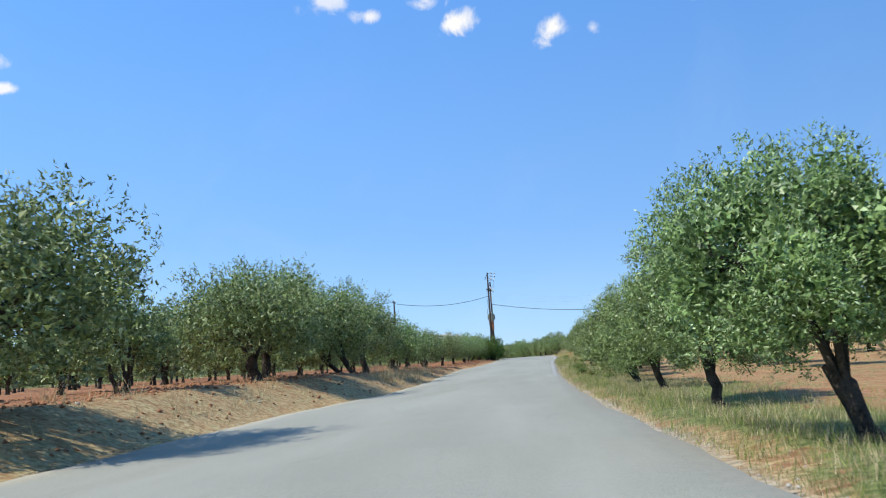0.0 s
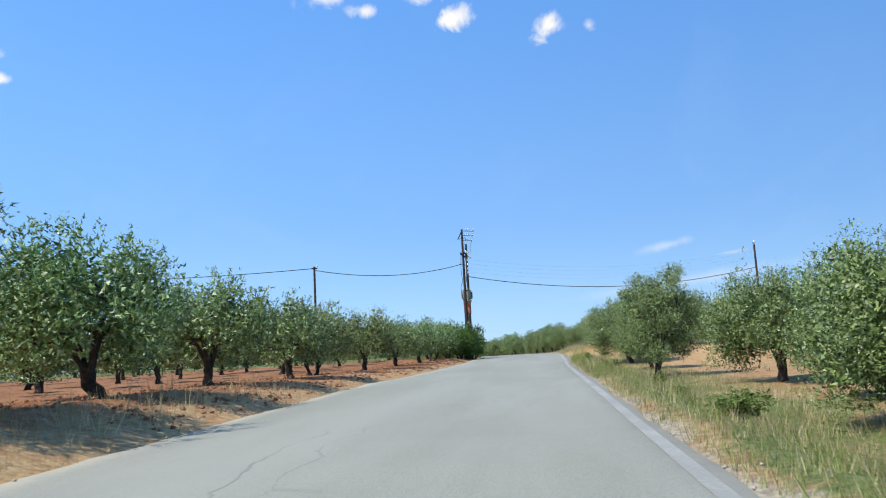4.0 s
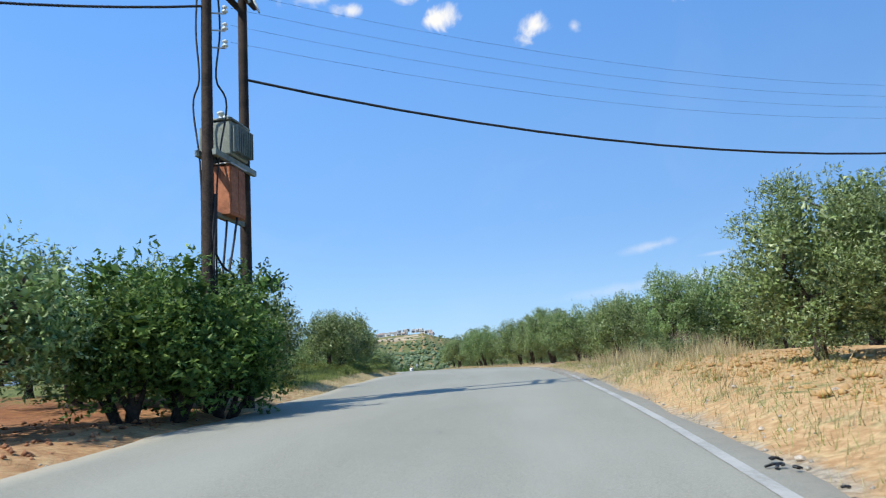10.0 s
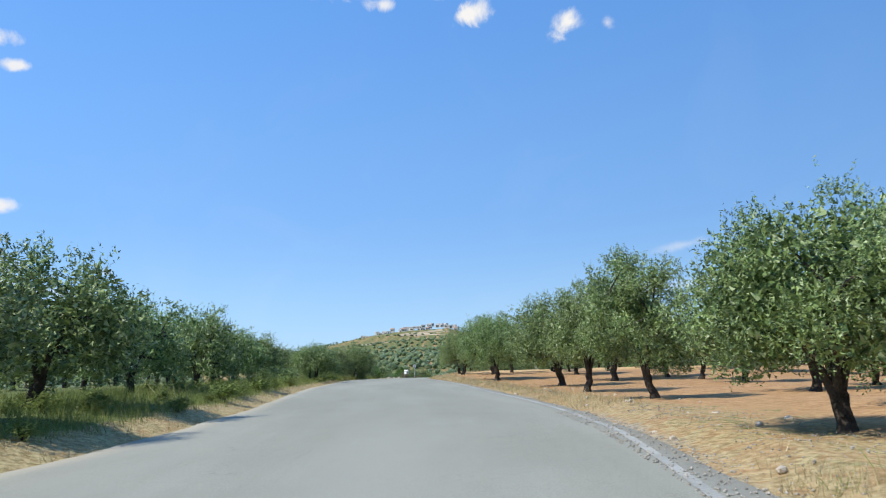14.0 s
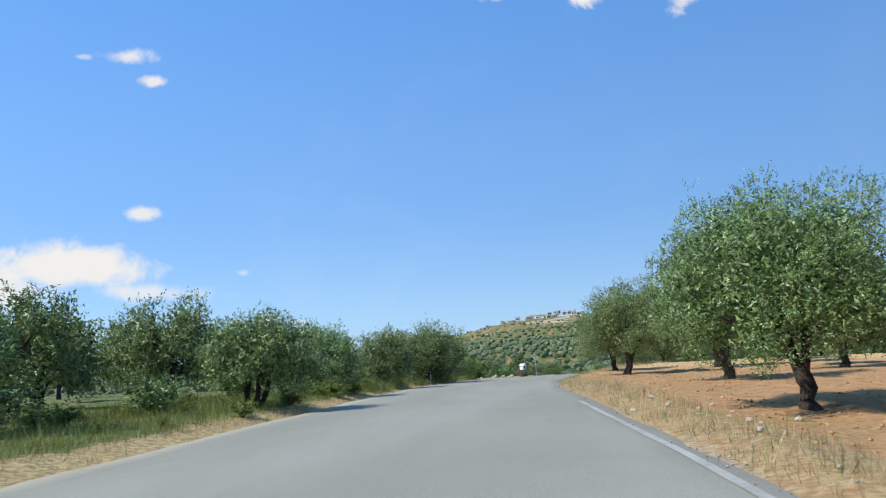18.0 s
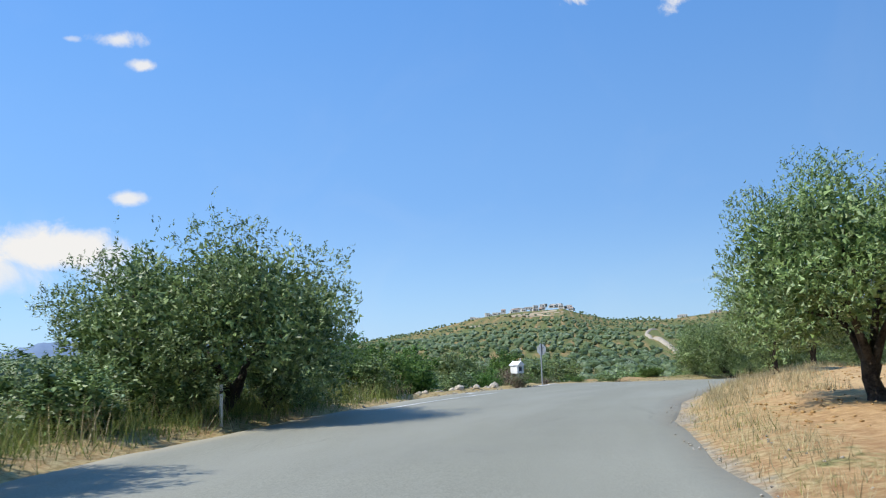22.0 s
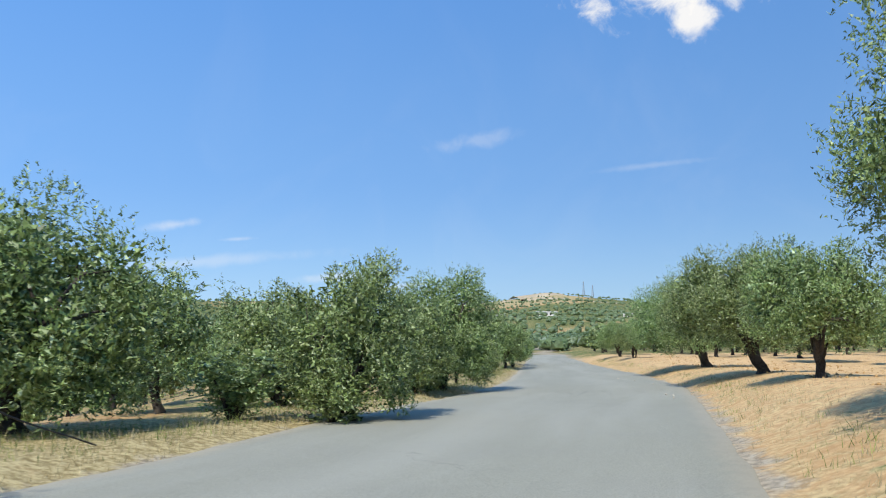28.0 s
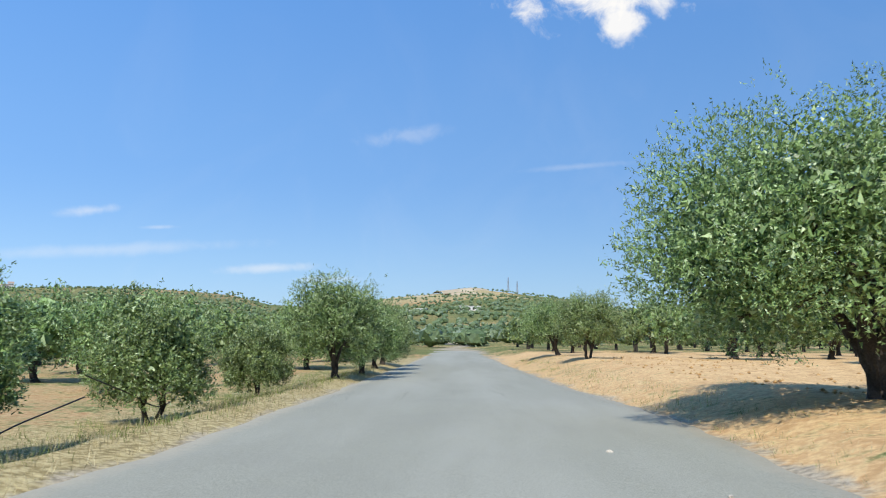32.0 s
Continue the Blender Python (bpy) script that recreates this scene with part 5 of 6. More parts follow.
def transformer_station():
    """Two tarred poles with a transformer and a rusty cabinet slung between them."""
    lx, ly, rx, ry = 7.05, 113.6, 7.45, 115.5
    ob, high = wooden_pole(lx, ly, 14.3, thick=0.15)
    z = ob.location.z
    dx, dy = rx - lx, ry - ly
    zr = land_at(rx, ry) - z
    t = np.linspace(0, 1, 9)
    tube_part("shaft", np.c_[dx + 0 * t, dy + 0 * t, zr - 0.3 + (13.2 - z - zr + 0.3) * t], 0.148 * (1 - 0.3 * t), POLE, ob, sides=10)
    yaw = math.degrees(math.atan2(dy, dx))
    mid = (dx / 2, dy / 2)

    def beam(name, size, at, label="", mat=POLE, bevel=0.01):
        bm = bmesh.new()
        box(bm, size, (0, 0, 0), bevel=bevel)
        bmesh.ops.transform(bm, matrix=pose(at[0], at[1], at[2], rz=yaw), verts=bm.verts)
        return part(name, bm, mat, ob, label)

    for side in (-0.2, 0.2):
        a = radians(yaw + 90)
        beam("platform_beam", (2.15, 0.1, 0.14), (mid[0] + side * math.cos(a), mid[1] + side * math.sin(a), 7.7 - z), "dark steel platform beam", GREYTIN)
        beam("cross_beam", (2.6, 0.1, 0.14), (mid[0] + side * math.cos(a), mid[1] + side * math.sin(a), 12.0 - z), "timber cross beam")
    beam("cabinet_beam", (2.1, 0.08, 0.1), (mid[0], mid[1], 6.45 - z), "steel bracket", GREYTIN)
    # transformer tank with cooling fins and bushings
    tank = beam("transformer_tank", (0.95, 0.62, 0.78), (mid[0], mid[1], 8.18 - z), "grey-green ribbed transformer tank", GREYTIN, 0.03)
    for k in range(9):
        for side in (-1, 1):
            bm = bmesh.new()
            box(bm, (0.025, 0.16, 0.62), (-0.4 + 0.1 * k, side * 0.38, 0))
            bmesh.ops.transform(bm, matrix=pose(mid[0], mid[1], 8.16 - z, rz=yaw), verts=bm.verts)
            part("cooling_fin", bm, GREYTIN, tank)
    for k in (-0.3, 0, 0.3):
        a = radians(yaw)
        insulator(tank, (mid[0] + k * math.cos(a), mid[1] + k * math.sin(a), 8.57 - z), size=1.3)
    lid = beam("transformer_lid", (1.02, 0.7, 0.05), (mid[0], mid[1], 8.6 - z), "", GREYTIN)
    # low voltage cabinet
    cab = beam("cabinet", (0.78, 0.5, 1.12), (mid[0], mid[1], 7.02 - z), "rusty brown sheet-metal cabinet", RUST, 0.02)
    bm = bmesh.new()
    for k in (-0.19, 0.19):
        box(bm, (0.34, 0.02, 1.0), (k, -0.26, 0), bevel=0.006)
        box(bm, (0.34, 0.02, 1.0), (k, 0.26, 0), bevel=0.006)
    bmesh.ops.transform(bm, matrix=pose(mid[0], mid[1], 7.02 - z, rz=yaw), verts=bm.verts)
    part("cabinet_door", bm, RUST, cab)
    bm = bmesh.new()
    box(bm, (0.86, 0.58, 0.04), (0, 0, 0), bevel=0.01)
    bmesh.ops.transform(bm, matrix=pose(mid[0], mid[1], 7.61 - z, rz=yaw), verts=bm.verts)
    part("cabinet_roof", bm, STEEL, cab)
    # hanging cables
    for k, (sx, low) in enumerate(((-0.25, 4.9), (0.0, 4.6), (0.22, 5.2))):
        pts = [(mid[0] + sx, mid[1] - 0.05, 6.45 - z), (mid[0] + sx - 0.1, mid[1] - 0.25, low + 0.3 - z), (mid[0] * 0.4 + sx, mid[1] * 0.4, low - z), (0.12, -0.05, low + 0.5 - z), (0.16, 0, low + 1.6 - z)]
        tube_part("cable", spline(pts, 6), [0.028] * 25, CABLE, ob, sides=6)
    for k, off in enumerate((-0.16, 0.17)):
        pts = [(off, 0.05, 12.2 - z), (off * 1.6, 0.1, 10.6 - z), (off * 1.1, 0.05, 9.4 - z), (off * 2.2, 0.2, 8.8 - z), (off, 0.1, 7.0 - z), (off, 0.02, 3.0 - z)]
        tube_part("cable", spline(pts, 5), [0.022] * 26, CABLE, ob, sides=5)
    # head of the taller pole: short arms with insulators
    a = radians(24)
    for k, h in enumerate((14.15, 13.72, 13.26)):
        reach = 1.25 - 0.12 * k
        tip = (reach * math.cos(a), reach * math.sin(a), h - z)
        tube_part("pole_arm", [(-0.1, -0.04, h - z), tip], [0.03, 0.03], STEEL, ob, "galvanised arm", 6)
        for share in (0.35, 0.55, 0.95):
            insulator(ob, (tip[0] * share, tip[1] * share, h - z + 0.03), size=1.1)
    tube_part("brace", [(-0.42, -0.2, 13.35 - z), (0.05, 0.0, 14.25 - z)], [0.045, 0.045], POLE, ob, "", 6)
    tube_part("brace", [(-0.42, -0.2, 13.35 - z), (0.3, 0.12, 13.5 - z)], [0.03, 0.03], STEEL, ob, "", 6)
    for k in range(3):
        insulator(ob, (dx * (0.35 + 0.3 * k) + 0.15, dy * (0.35 + 0.3 * k), 12.1 - z), size=1.4)
        tube_part("fuse_switch", [(dx * (0.35 + 0.3 * k) + 0.25, dy * (0.35 + 0.3 * k), 12.2 - z), (dx * (0.35 + 0.3 * k) + 0.45, dy * (0.35 + 0.3 * k), 11.7 - z)], [0.035, 0.03], GLASS, ob, "", 6)
    for k, h in enumerate((11.3, 10.9, 10.5, 10.1)):
        tube_part("bracket", [(0.0, 0.0, h - z), (0.38, 0.1, h - z)], [0.02, 0.02], STEEL, ob, "", 5)
        insulator(ob, (0.38, 0.1, h - z), size=0.9)
    tagged(ob, "pair of tarred wooden poles carrying a transformer and rusty cabinet", "utility pole", "power line poles")
    return (lx, ly), (rx, ry)


(lx, ly), (rx, ry) = transformer_station()
for n, (x, y, top) in enumerate(((-5.66, 105.1, 10.3), (-48.0, 92.0, 10.6))):
    ob, high = wooden_pole(x, y, top, thick=0.13)
    bm = bmesh.new()
    box(bm, (0.5, 0.08, 0.1), (0, 0, high - 0.15), bevel=0.01)
    part("cross_arm", bm, POLE, ob)
    insulator(ob, (0.22, 0, high - 0.1), size=0.9)
    tagged(ob, "single dark wooden pole above the orchard", "utility pole", "power line poles")
ob, high = wooden_pole(39.0, 125.0, 13.3, thick=0.15)
bm = bmesh.new()
box(bm, (2.2, 0.1, 0.12), (0, 0, high - 0.25), (0, 0, 70), bevel=0.01)
part("cross_arm", bm, STEEL, ob)
for k in (-0.95, 0, 0.95):
    insulator(ob, (k * math.cos(radians(70)), k * math.sin(radians(70)), high - 0.18), size=1.2)
tagged(ob, "wooden pole with a steel cross arm above the trees", "utility pole", "power line poles")
wire((lx, ly, 11.05), (-5.66, 105.1, 10.0), 0.75, 0.03, "thick black twisted cable between two poles")
wire((-5.66, 105.1, 10.15), (-48, 92, 10.4), 1.0, 0.03, "thick black twisted cable over the orchard")
wire((rx, ry, 10.05), (39.0, 125.0, 10.6), 1.5, 0.034, "thick black cable crossing over the road")
for k in range(4):
    wire((lx + 0.5, ly + 0.15, 10.25 + 0.4 * k), (39.0, 125.0, 11.7 + 0.32 * k), 1.3, 0.0032, "thin bare wire crossing over the road")
for k in range(3):
    wire((lx + 1.1 - 0.12 * k, ly + 0.45, 14.1 - 0.42 * k), (lx + 0.15 + 0.14 * k + 0.4, ly + 0.65 + 0.55 * k, 12.2), 0.1, 0.006, "thin jumper wire dropping from the pole head")


# ---------------------------------------------------------------- bushes, grass, stones
def bush_meshes(seed, leaves, length, width, material, tall=1.0):
    rng = np.random.default_rng(seed)
    lobes = []
    for k in range(9):
        a = rng.uniform(0, 6.28)
        reach = rng.uniform(0.0, 0.3)
        lobes.append((np.array([math.cos(a) * reach, math.sin(a) * reach, rng.uniform(0.25, 0.7)]), np.array([0.22, 0.22, 0.26]) * rng.uniform(0.8, 1.2)))
    for k in range(8):
        a = rng.uniform(0, 6.28)
        reach = rng.uniform(0.1, 0.42)
        lobes.append((np.array([math.cos(a) * reach, math.sin(a) * reach, rng.uniform(0.5, 0.95)]), np.array([0.06, 0.06, 0.1])))
    bits = [tube([(0.02 * k, 0.0, -0.05), l[0] * 0.5, l[0]], [0.025, 0.015, 0.005], 5) for k, l in enumerate(lobes[:8])]
    return smooth(mesh_of("stem", *joined(bits), BARK)), crown_mesh("foliage", rng, lobes, leaves, length, width, material)


SHRUBS = {"green": [bush_meshes(200 + k, 9000, 0.036, 0.019, BUSH) for k in range(2)], "grey": [bush_meshes(210 + k, 4200, 0.042, 0.02, LEAF) for k in range(3)],
          "dry": [bush_meshes(220, 2600, 0.06, 0.006, plain("dead_twigs", (0.1, 0.075, 0.05), (0.26, 0.21, 0.15), 8.0))]}


def bush(kind, n, s, u, high, wide, label, group="roadside bushes", turn=0.0, sink=0.05):
    stems, leaves = SHRUBS[kind][n % len(SHRUBS[kind])]
    ob = new("bush")
    child("stem", stems, ob)
    child("foliage", leaves, ob)
    p = spot(s, u)
    ob.matrix_world = Matrix.LocRotScale(p - Vector((0, 0, sink)), Euler((0, 0, turn)), (wide, wide, high))
    return tagged(ob, label, "bush", group)


for n, (s, u, h, w) in enumerate(((111.2, -7.1, 2.8, 3.0), (112.0, -6.5, 3.3, 3.8), (113.3, -5.9, 2.8, 3.0), (115.0, -6.6, 3.2, 3.6), (114.6, -8.4, 3.3, 3.4))):
    bush("green", n, s, u, h, w, "dense bright green bush at the foot of the poles", turn=n * 1.3)
for n, (s, u, h, w) in enumerate(((199, -7.8, 1.3, 2.0), (206, -8.0, 1.3, 2.2), (211.5, -7.4, 1.5, 2.4), (217, -7.6, 1.4, 2.4), (219.4, -7.3, 1.2, 2.0), (222.6, -7.2, 1.3, 2.2), (220, -8.2, 1.8, 2.4), (224, -7.2, 1.3, 2.2), (229.0, -7.9, 1.5, 2.0),
                                  (190, -8.6, 1.1, 1.9), (184, -9.0, 1.1, 1.8), (172, -8.3, 0.7, 1.2), (213.5, -8.8, 1.2, 2.0), (216.5, -9.2, 1.3, 2.2), (221.5, -9.0, 1.2, 2.2), (225.5, -8.6, 1.2, 2.0), (275.6, -5.6, 1.1, 1.7), (268.2, -6.0, 1.0, 1.8), (256.5, -7.2, 0.8, 1.6), (254.2, -9.0, 1.0, 1.8))):
    bush("grey", n, s, u, h, w, "grey-green weedy shrub on the verge", turn=n * 2.1)
for n, (s, u, h, w) in enumerate(((229.4, -9.0, 1.9, 3.2), (231.8, -9.4, 2.2, 3.4), (234.4, -10.0, 2.2, 3.4), (230.6, -11.6, 2.6, 3.6), (233.4, -12.4, 2.7, 3.6))):
    bush("green", n, s, u, h, w, "big dense green bush at the edge of the bend", "bushes below the bend", turn=n * 1.1, sink=0.15)
for n, (s, u, h, w) in enumerate(((232.5, -14.6, 1.9, 2.8), (236, -12.0, 1.7, 2.8), (239.5, -12.4, 2.3, 3.0), (242.0, -11.6, 2.2, 2.8), (245, -13.0, 1.8, 2.8), (248, -14.5, 1.6, 3.0), (229.5, -12.4, 2.2, 3.2), (251, -16, 1.7, 3.0), (243.5, -15.5, 2.4, 3.2))):
    bush("grey" if n % 3 else "green", n, s, u, h, w, "leafy bush below the edge of the bend", "bushes below the bend", turn=n * 1.7, sink=0.2)
for n, (s, u, h, w) in enumerate(((235.6, -10.6, 1.2, 2.2), (237.4, -9.8, 1.15, 2.0), (238.9, -9.6, 1.2, 2.0), (240.2, -10.2, 1.1, 2.0), (242.0, -10.6, 0.9, 1.8), (244.0, -11.0, 0.9, 1.9), (246.2, -11.0, 0.8, 1.8), (248.6, -10.4, 0.7, 1.7), (251.0, -9.6, 0.8, 1.7))):
    bush("grey" if n % 2 else "green", n, s, u, h, w, "low leafy shrub along the edge of the bend", "bushes below the bend", turn=n * 2.3, sink=0.15)
for n, (s, u, h, w) in enumerate(((126.2, 4.5, 0.8, 1.5), (123.6, 5.4, 0.8, 1.4), (128.0, 5.2, 0.85, 1.5), (130.6, 5.6, 0.8, 1.5), (121.4, 4.6, 0.6, 1.3))):
    bush("dry" if n % 2 else "grey", n, s, u, h, w, "dusty half-dry shrub on the bank", turn=n * 1.9)
for n, (s, u, h, w) in enumerate(((264.0, -4.6, 1.5, 2.3), (263.2, -6.0, 1.3, 2.2), (273.0, -5.6, 1.4, 2.3), (276.2, -5.4, 1.5, 2.3), (269.0, -7.6, 1.0, 2.0))):
    bush("grey", n, s, u, h, w, "dense olive suckers round the foot of a roadside tree", "olive suckers", turn=n * 1.7)
bush("dry", 0, 237.45, -7.0, 0.66, 1.0, "low tangled thorn bush under the shrine", turn=1.3)
bush("grey", 1, 237.5, -7.02, 0.6, 0.9, "small grey shrub under the shrine")
bush("dry", 0, 237.36, -6.9, 0.7, 1.3, "low grey thorn bush at the foot of the shrine")
bush("dry", 0, 238.0, -7.7, 0.85, 1.7, "leafless grey thorn bush by the shrine")
bush("dry", 0, 241.5, -8.6, 0.45, 1.0, "low leafless thorn bush by the road sign")


WEEDS = [bush_meshes(230 + k, 700, 0.1, 0.035, GREEN) for k in range(4)]


def verge_weeds():
    """Leafy weeds that crowd the verge of the crest and of the bend."""
    rng = np.random.default_rng(61)
    for n in range(150):
        if n < 132:
            s = rng.uniform(120, 228)
            u, high = -np.interp(s, *LEFT_EDGE) - 0.8 - 4.4 * rng.uniform(0, 1) ** 1.3, rng.uniform(0.25, 0.6) * (1.5 if s > 196 else 1.0)
        else:
            s = rng.uniform(40, 98)
            u, high = np.interp(s, *RIGHT_EDGE) + rng.uniform(0.6, 2.6), rng.uniform(0.25, 0.5)
        stems, leaves = WEEDS[n % 4]
        ob = new("weed")
        child("stem", stems, ob)
        child("foliage", leaves, ob)
        p = spot(s, u)
        wide = high * rng.uniform(1.3, 2.2)
        ob.matrix_world = Matrix.LocRotScale(p - Vector((0, 0, 0.04)), Euler((0, 0, rng.uniform(0, 6.28))), (wide, wide, high))
        tagged(ob, "leafy green weed clump on the road verge", "weed", "verge weeds")


verge_weeds()


def blades(name, material, areas, label, seed):
    """Grass as single blades; each area: stations, distance from the edge, side, blades per square metre, height."""
    rng = np.random.default_rng(seed)
    verts = []
    for s0, s1, d0, d1, side, dense, high in areas:
        n = int((s1 - s0) * (d1 - d0) * dense * 1.6)
        tuft = max(1, n // 9)
        ts, td = rng.uniform(s0, s1, tuft), d0 + (d1 - d0) * rng.uniform(0, 1, tuft) ** 1.25
        pick = rng.integers(0, tuft, n)
        spread = 0.1 + 0.14 * high
        s, d = ts[pick] + spread * rng.standard_normal(n), np.maximum(td[pick] + spread * rng.standard_normal(n), -0.05)
        tall = rng.uniform(0.55, 1.25, tuft)[pick]
        edge = np.interp(s, *(LEFT_EDGE if side < 0 else RIGHT_EDGE))
        u = side * (edge + d)
        x, y = np.interp(s, STATION, LINE[:, 0]), np.interp(s, STATION, LINE[:, 1])
        ax, ay = np.interp(s + 0.5, STATION, LINE[:, 0]) - np.interp(s - 0.5, STATION, LINE[:, 0]), np.interp(s + 0.5, STATION, LINE[:, 1]) - np.interp(s - 0.5, STATION, LINE[:, 1])
        norm = np.hypot(ax, ay)
        x, y = x + ay / norm * u, y - ax / norm * u
        z = land(x, y)
        base = np.stack([x, y, z - 0.02], -1)
        h = high * tall * rng.uniform(0.5, 1.2, n)
        lean = rng.standard_normal((n, 2)) * 0.33 * h[:, None]
        tip = base + np.c_[lean, h]
        a = rng.uniform(0, 6.28, n)
        wide = (0.0035 + 0.007 * h)[:, None]
        across = np.stack([np.cos(a), np.sin(a), 0 * a], -1) * wide
        verts.append(np.stack([base - across, base + across, tip], 1))
    v = np.concatenate(verts).reshape(-1, 3)
    me = mesh_of(name, v, np.arange(len(v)).reshape(-1, 3), material)
    return tagged(new(name, me), label, "grass", kind="stuff")


blades("dry_grass", STRAW, [
    (-4, 40, 0.1, 3.6, -1, 30, 0.1), (40, 62, 0.1, 2.4, -1, 34, 0.2), (62, 108, 0.0, 0.8, -1, 24, 0.12), (118, 205, 0.0, 0.9, -1, 70, 0.15), (205, 226, 0.0, 0.8, -1, 24, 0.2), (226, 250, 0.1, 3.0, -1, 22, 0.14), (250, 318, 0.1, 2.6, -1, 46, 0.17),
    (0, 95, 0.0, 1.2, 1, 75, 0.18), (0, 95, 1.2, 4.5, 1, 44, 0.26), (95, 118, 0.0, 1.4, 1, 40, 0.18), (95, 102, 1.4, 3.0, 1, 20, 0.24), (118, 140, 0.0, 1.8, 1, 60, 0.18), (118, 140, 1.8, 4.6, 1, 60, 0.3), (136, 160, 0.2, 2.2, 1, 9, 0.12), (150, 206, 0.1, 0.9, 1, 80, 0.2), (150, 206, 0.8, 1.5, 1, 30, 0.26), (206, 224, 0.1, 1.1, 1, 70, 0.2), (222, 252, 0.5, 3.2, 1, 70, 0.26), (250, 330, 0.1, 1.7, 1, 40, 0.11), (250, 330, 1.5, 3.2, 1, 10, 0.1)],
    "dry straw-coloured grass along the road verges", 31)
blades("green_grass", GREEN, [
    (0, 96, 0.12, 1.9, 1, 85, 0.2), (0, 96, 1.8, 5.0, 1, 45, 0.2), (60, 102, 0.15, 1.6, 1, 34, 0.32), (96, 140, 0.3, 3.0, 1, 26, 0.24), (4, 40, 3.0, 7.5, 1, 10, 0.14), (118, 205, 0.7, 4.6, -1, 95, 0.22), (118, 205, 1.2, 7.0, -1, 34, 0.36), (205, 230, 0.4, 3.6, -1, 90, 0.5), (150, 230, 4.0, 8.0, -1, 20, 0.3),
    (160, 225, 0.1, 0.9, 1, 12, 0.2), (226, 252, 0.2, 1.4, 1, 10, 0.2), (250, 330, 0.2, 1.4, 1, 12, 0.16), (250, 318, 0.5, 3.4, -1, 40, 0.17)],
    "green grass and weeds along the road verges", 32)
blades("tall_dry_stalks", STRAW, [(104, 126, 0.8, 2.6, 1, 4, 0.5), (119, 137, 1.2, 4.6, 1, 36, 0.6), (36, 62, 0.8, 2.4, -1, 10, 0.5), (222, 250, 0.5, 1.9, 1, 3, 0.45), (36, 46, 0.6, 2.0, -1, 26, 0.75), (2, 34, 0.8, 4.5, -1, 5, 0.5), (226, 231, 1.0, 2.6, -1, 26, 0.8), (206, 226, 0.6, 2.8, -1, 12, 0.75), (150, 225, 1.5, 3.5, -1, 2, 0.5), (52, 90, 0.6, 2.2, 1, 3, 0.5)],
       "tall dry grass stalks on the verge", 33)


def stone_mesh(seed):
    rng = np.random.default_rng(seed)
    bm = bmesh.new()
    bmesh.ops.create_icosphere(bm, subdivisions=1, radius=0.5)
    for v in bm.verts:
        v.co *= 1 + rng.uniform(-0.28, 0.2)
        v.co.z *= 0.62
    me = bpy.data.meshes.new("stone")
    bm.to_mesh(me)
    bm.free()
    me.materials.append(STONE)
    return me


STONES = [stone_mesh(300 + k) for k in range(5)]


def scatter_stones():
    rng = np.random.default_rng(51)
    for n in range(190):
        if n < 30:
            s, u, size = rng.uniform(227.5, 237), -rng.uniform(7.3, 8.8), rng.uniform(0.14, 0.5)
        elif n < 109:
            s = rng.uniform(134, 190)
            u, size = np.interp(s, *RIGHT_EDGE) + rng.uniform(0.0, 3.2), rng.uniform(0.05, 0.17)
        elif n < 160:
            s = rng.uniform(60, 135)
            u, size = np.interp(s, *RIGHT_EDGE) + rng.uniform(0.1, 2.0), rng.uniform(0.05, 0.14)
        else:
            s = rng.uniform(2, 110)
            u, size = -np.interp(s, *LEFT_EDGE) - rng.uniform(0.1, 3.0), rng.uniform(0.05, 0.16)
        ob = new("stone", STONES[n % 5])
        p = spot(s, u)
        ob.matrix_world = Matrix.LocRotScale(p + Vector((0, 0, size * 0.12)), Euler((rng.uniform(-0.2, 0.2), rng.uniform(-0.2, 0.2), rng.uniform(0, 6.28))), (size, size * rng.uniform(0.7, 1), size))
        tagged(ob, "pale limestone lying on the verge" if size < 0.2 else "large pale boulder beside the bend", "stone", "verge stones")


scatter_stones()


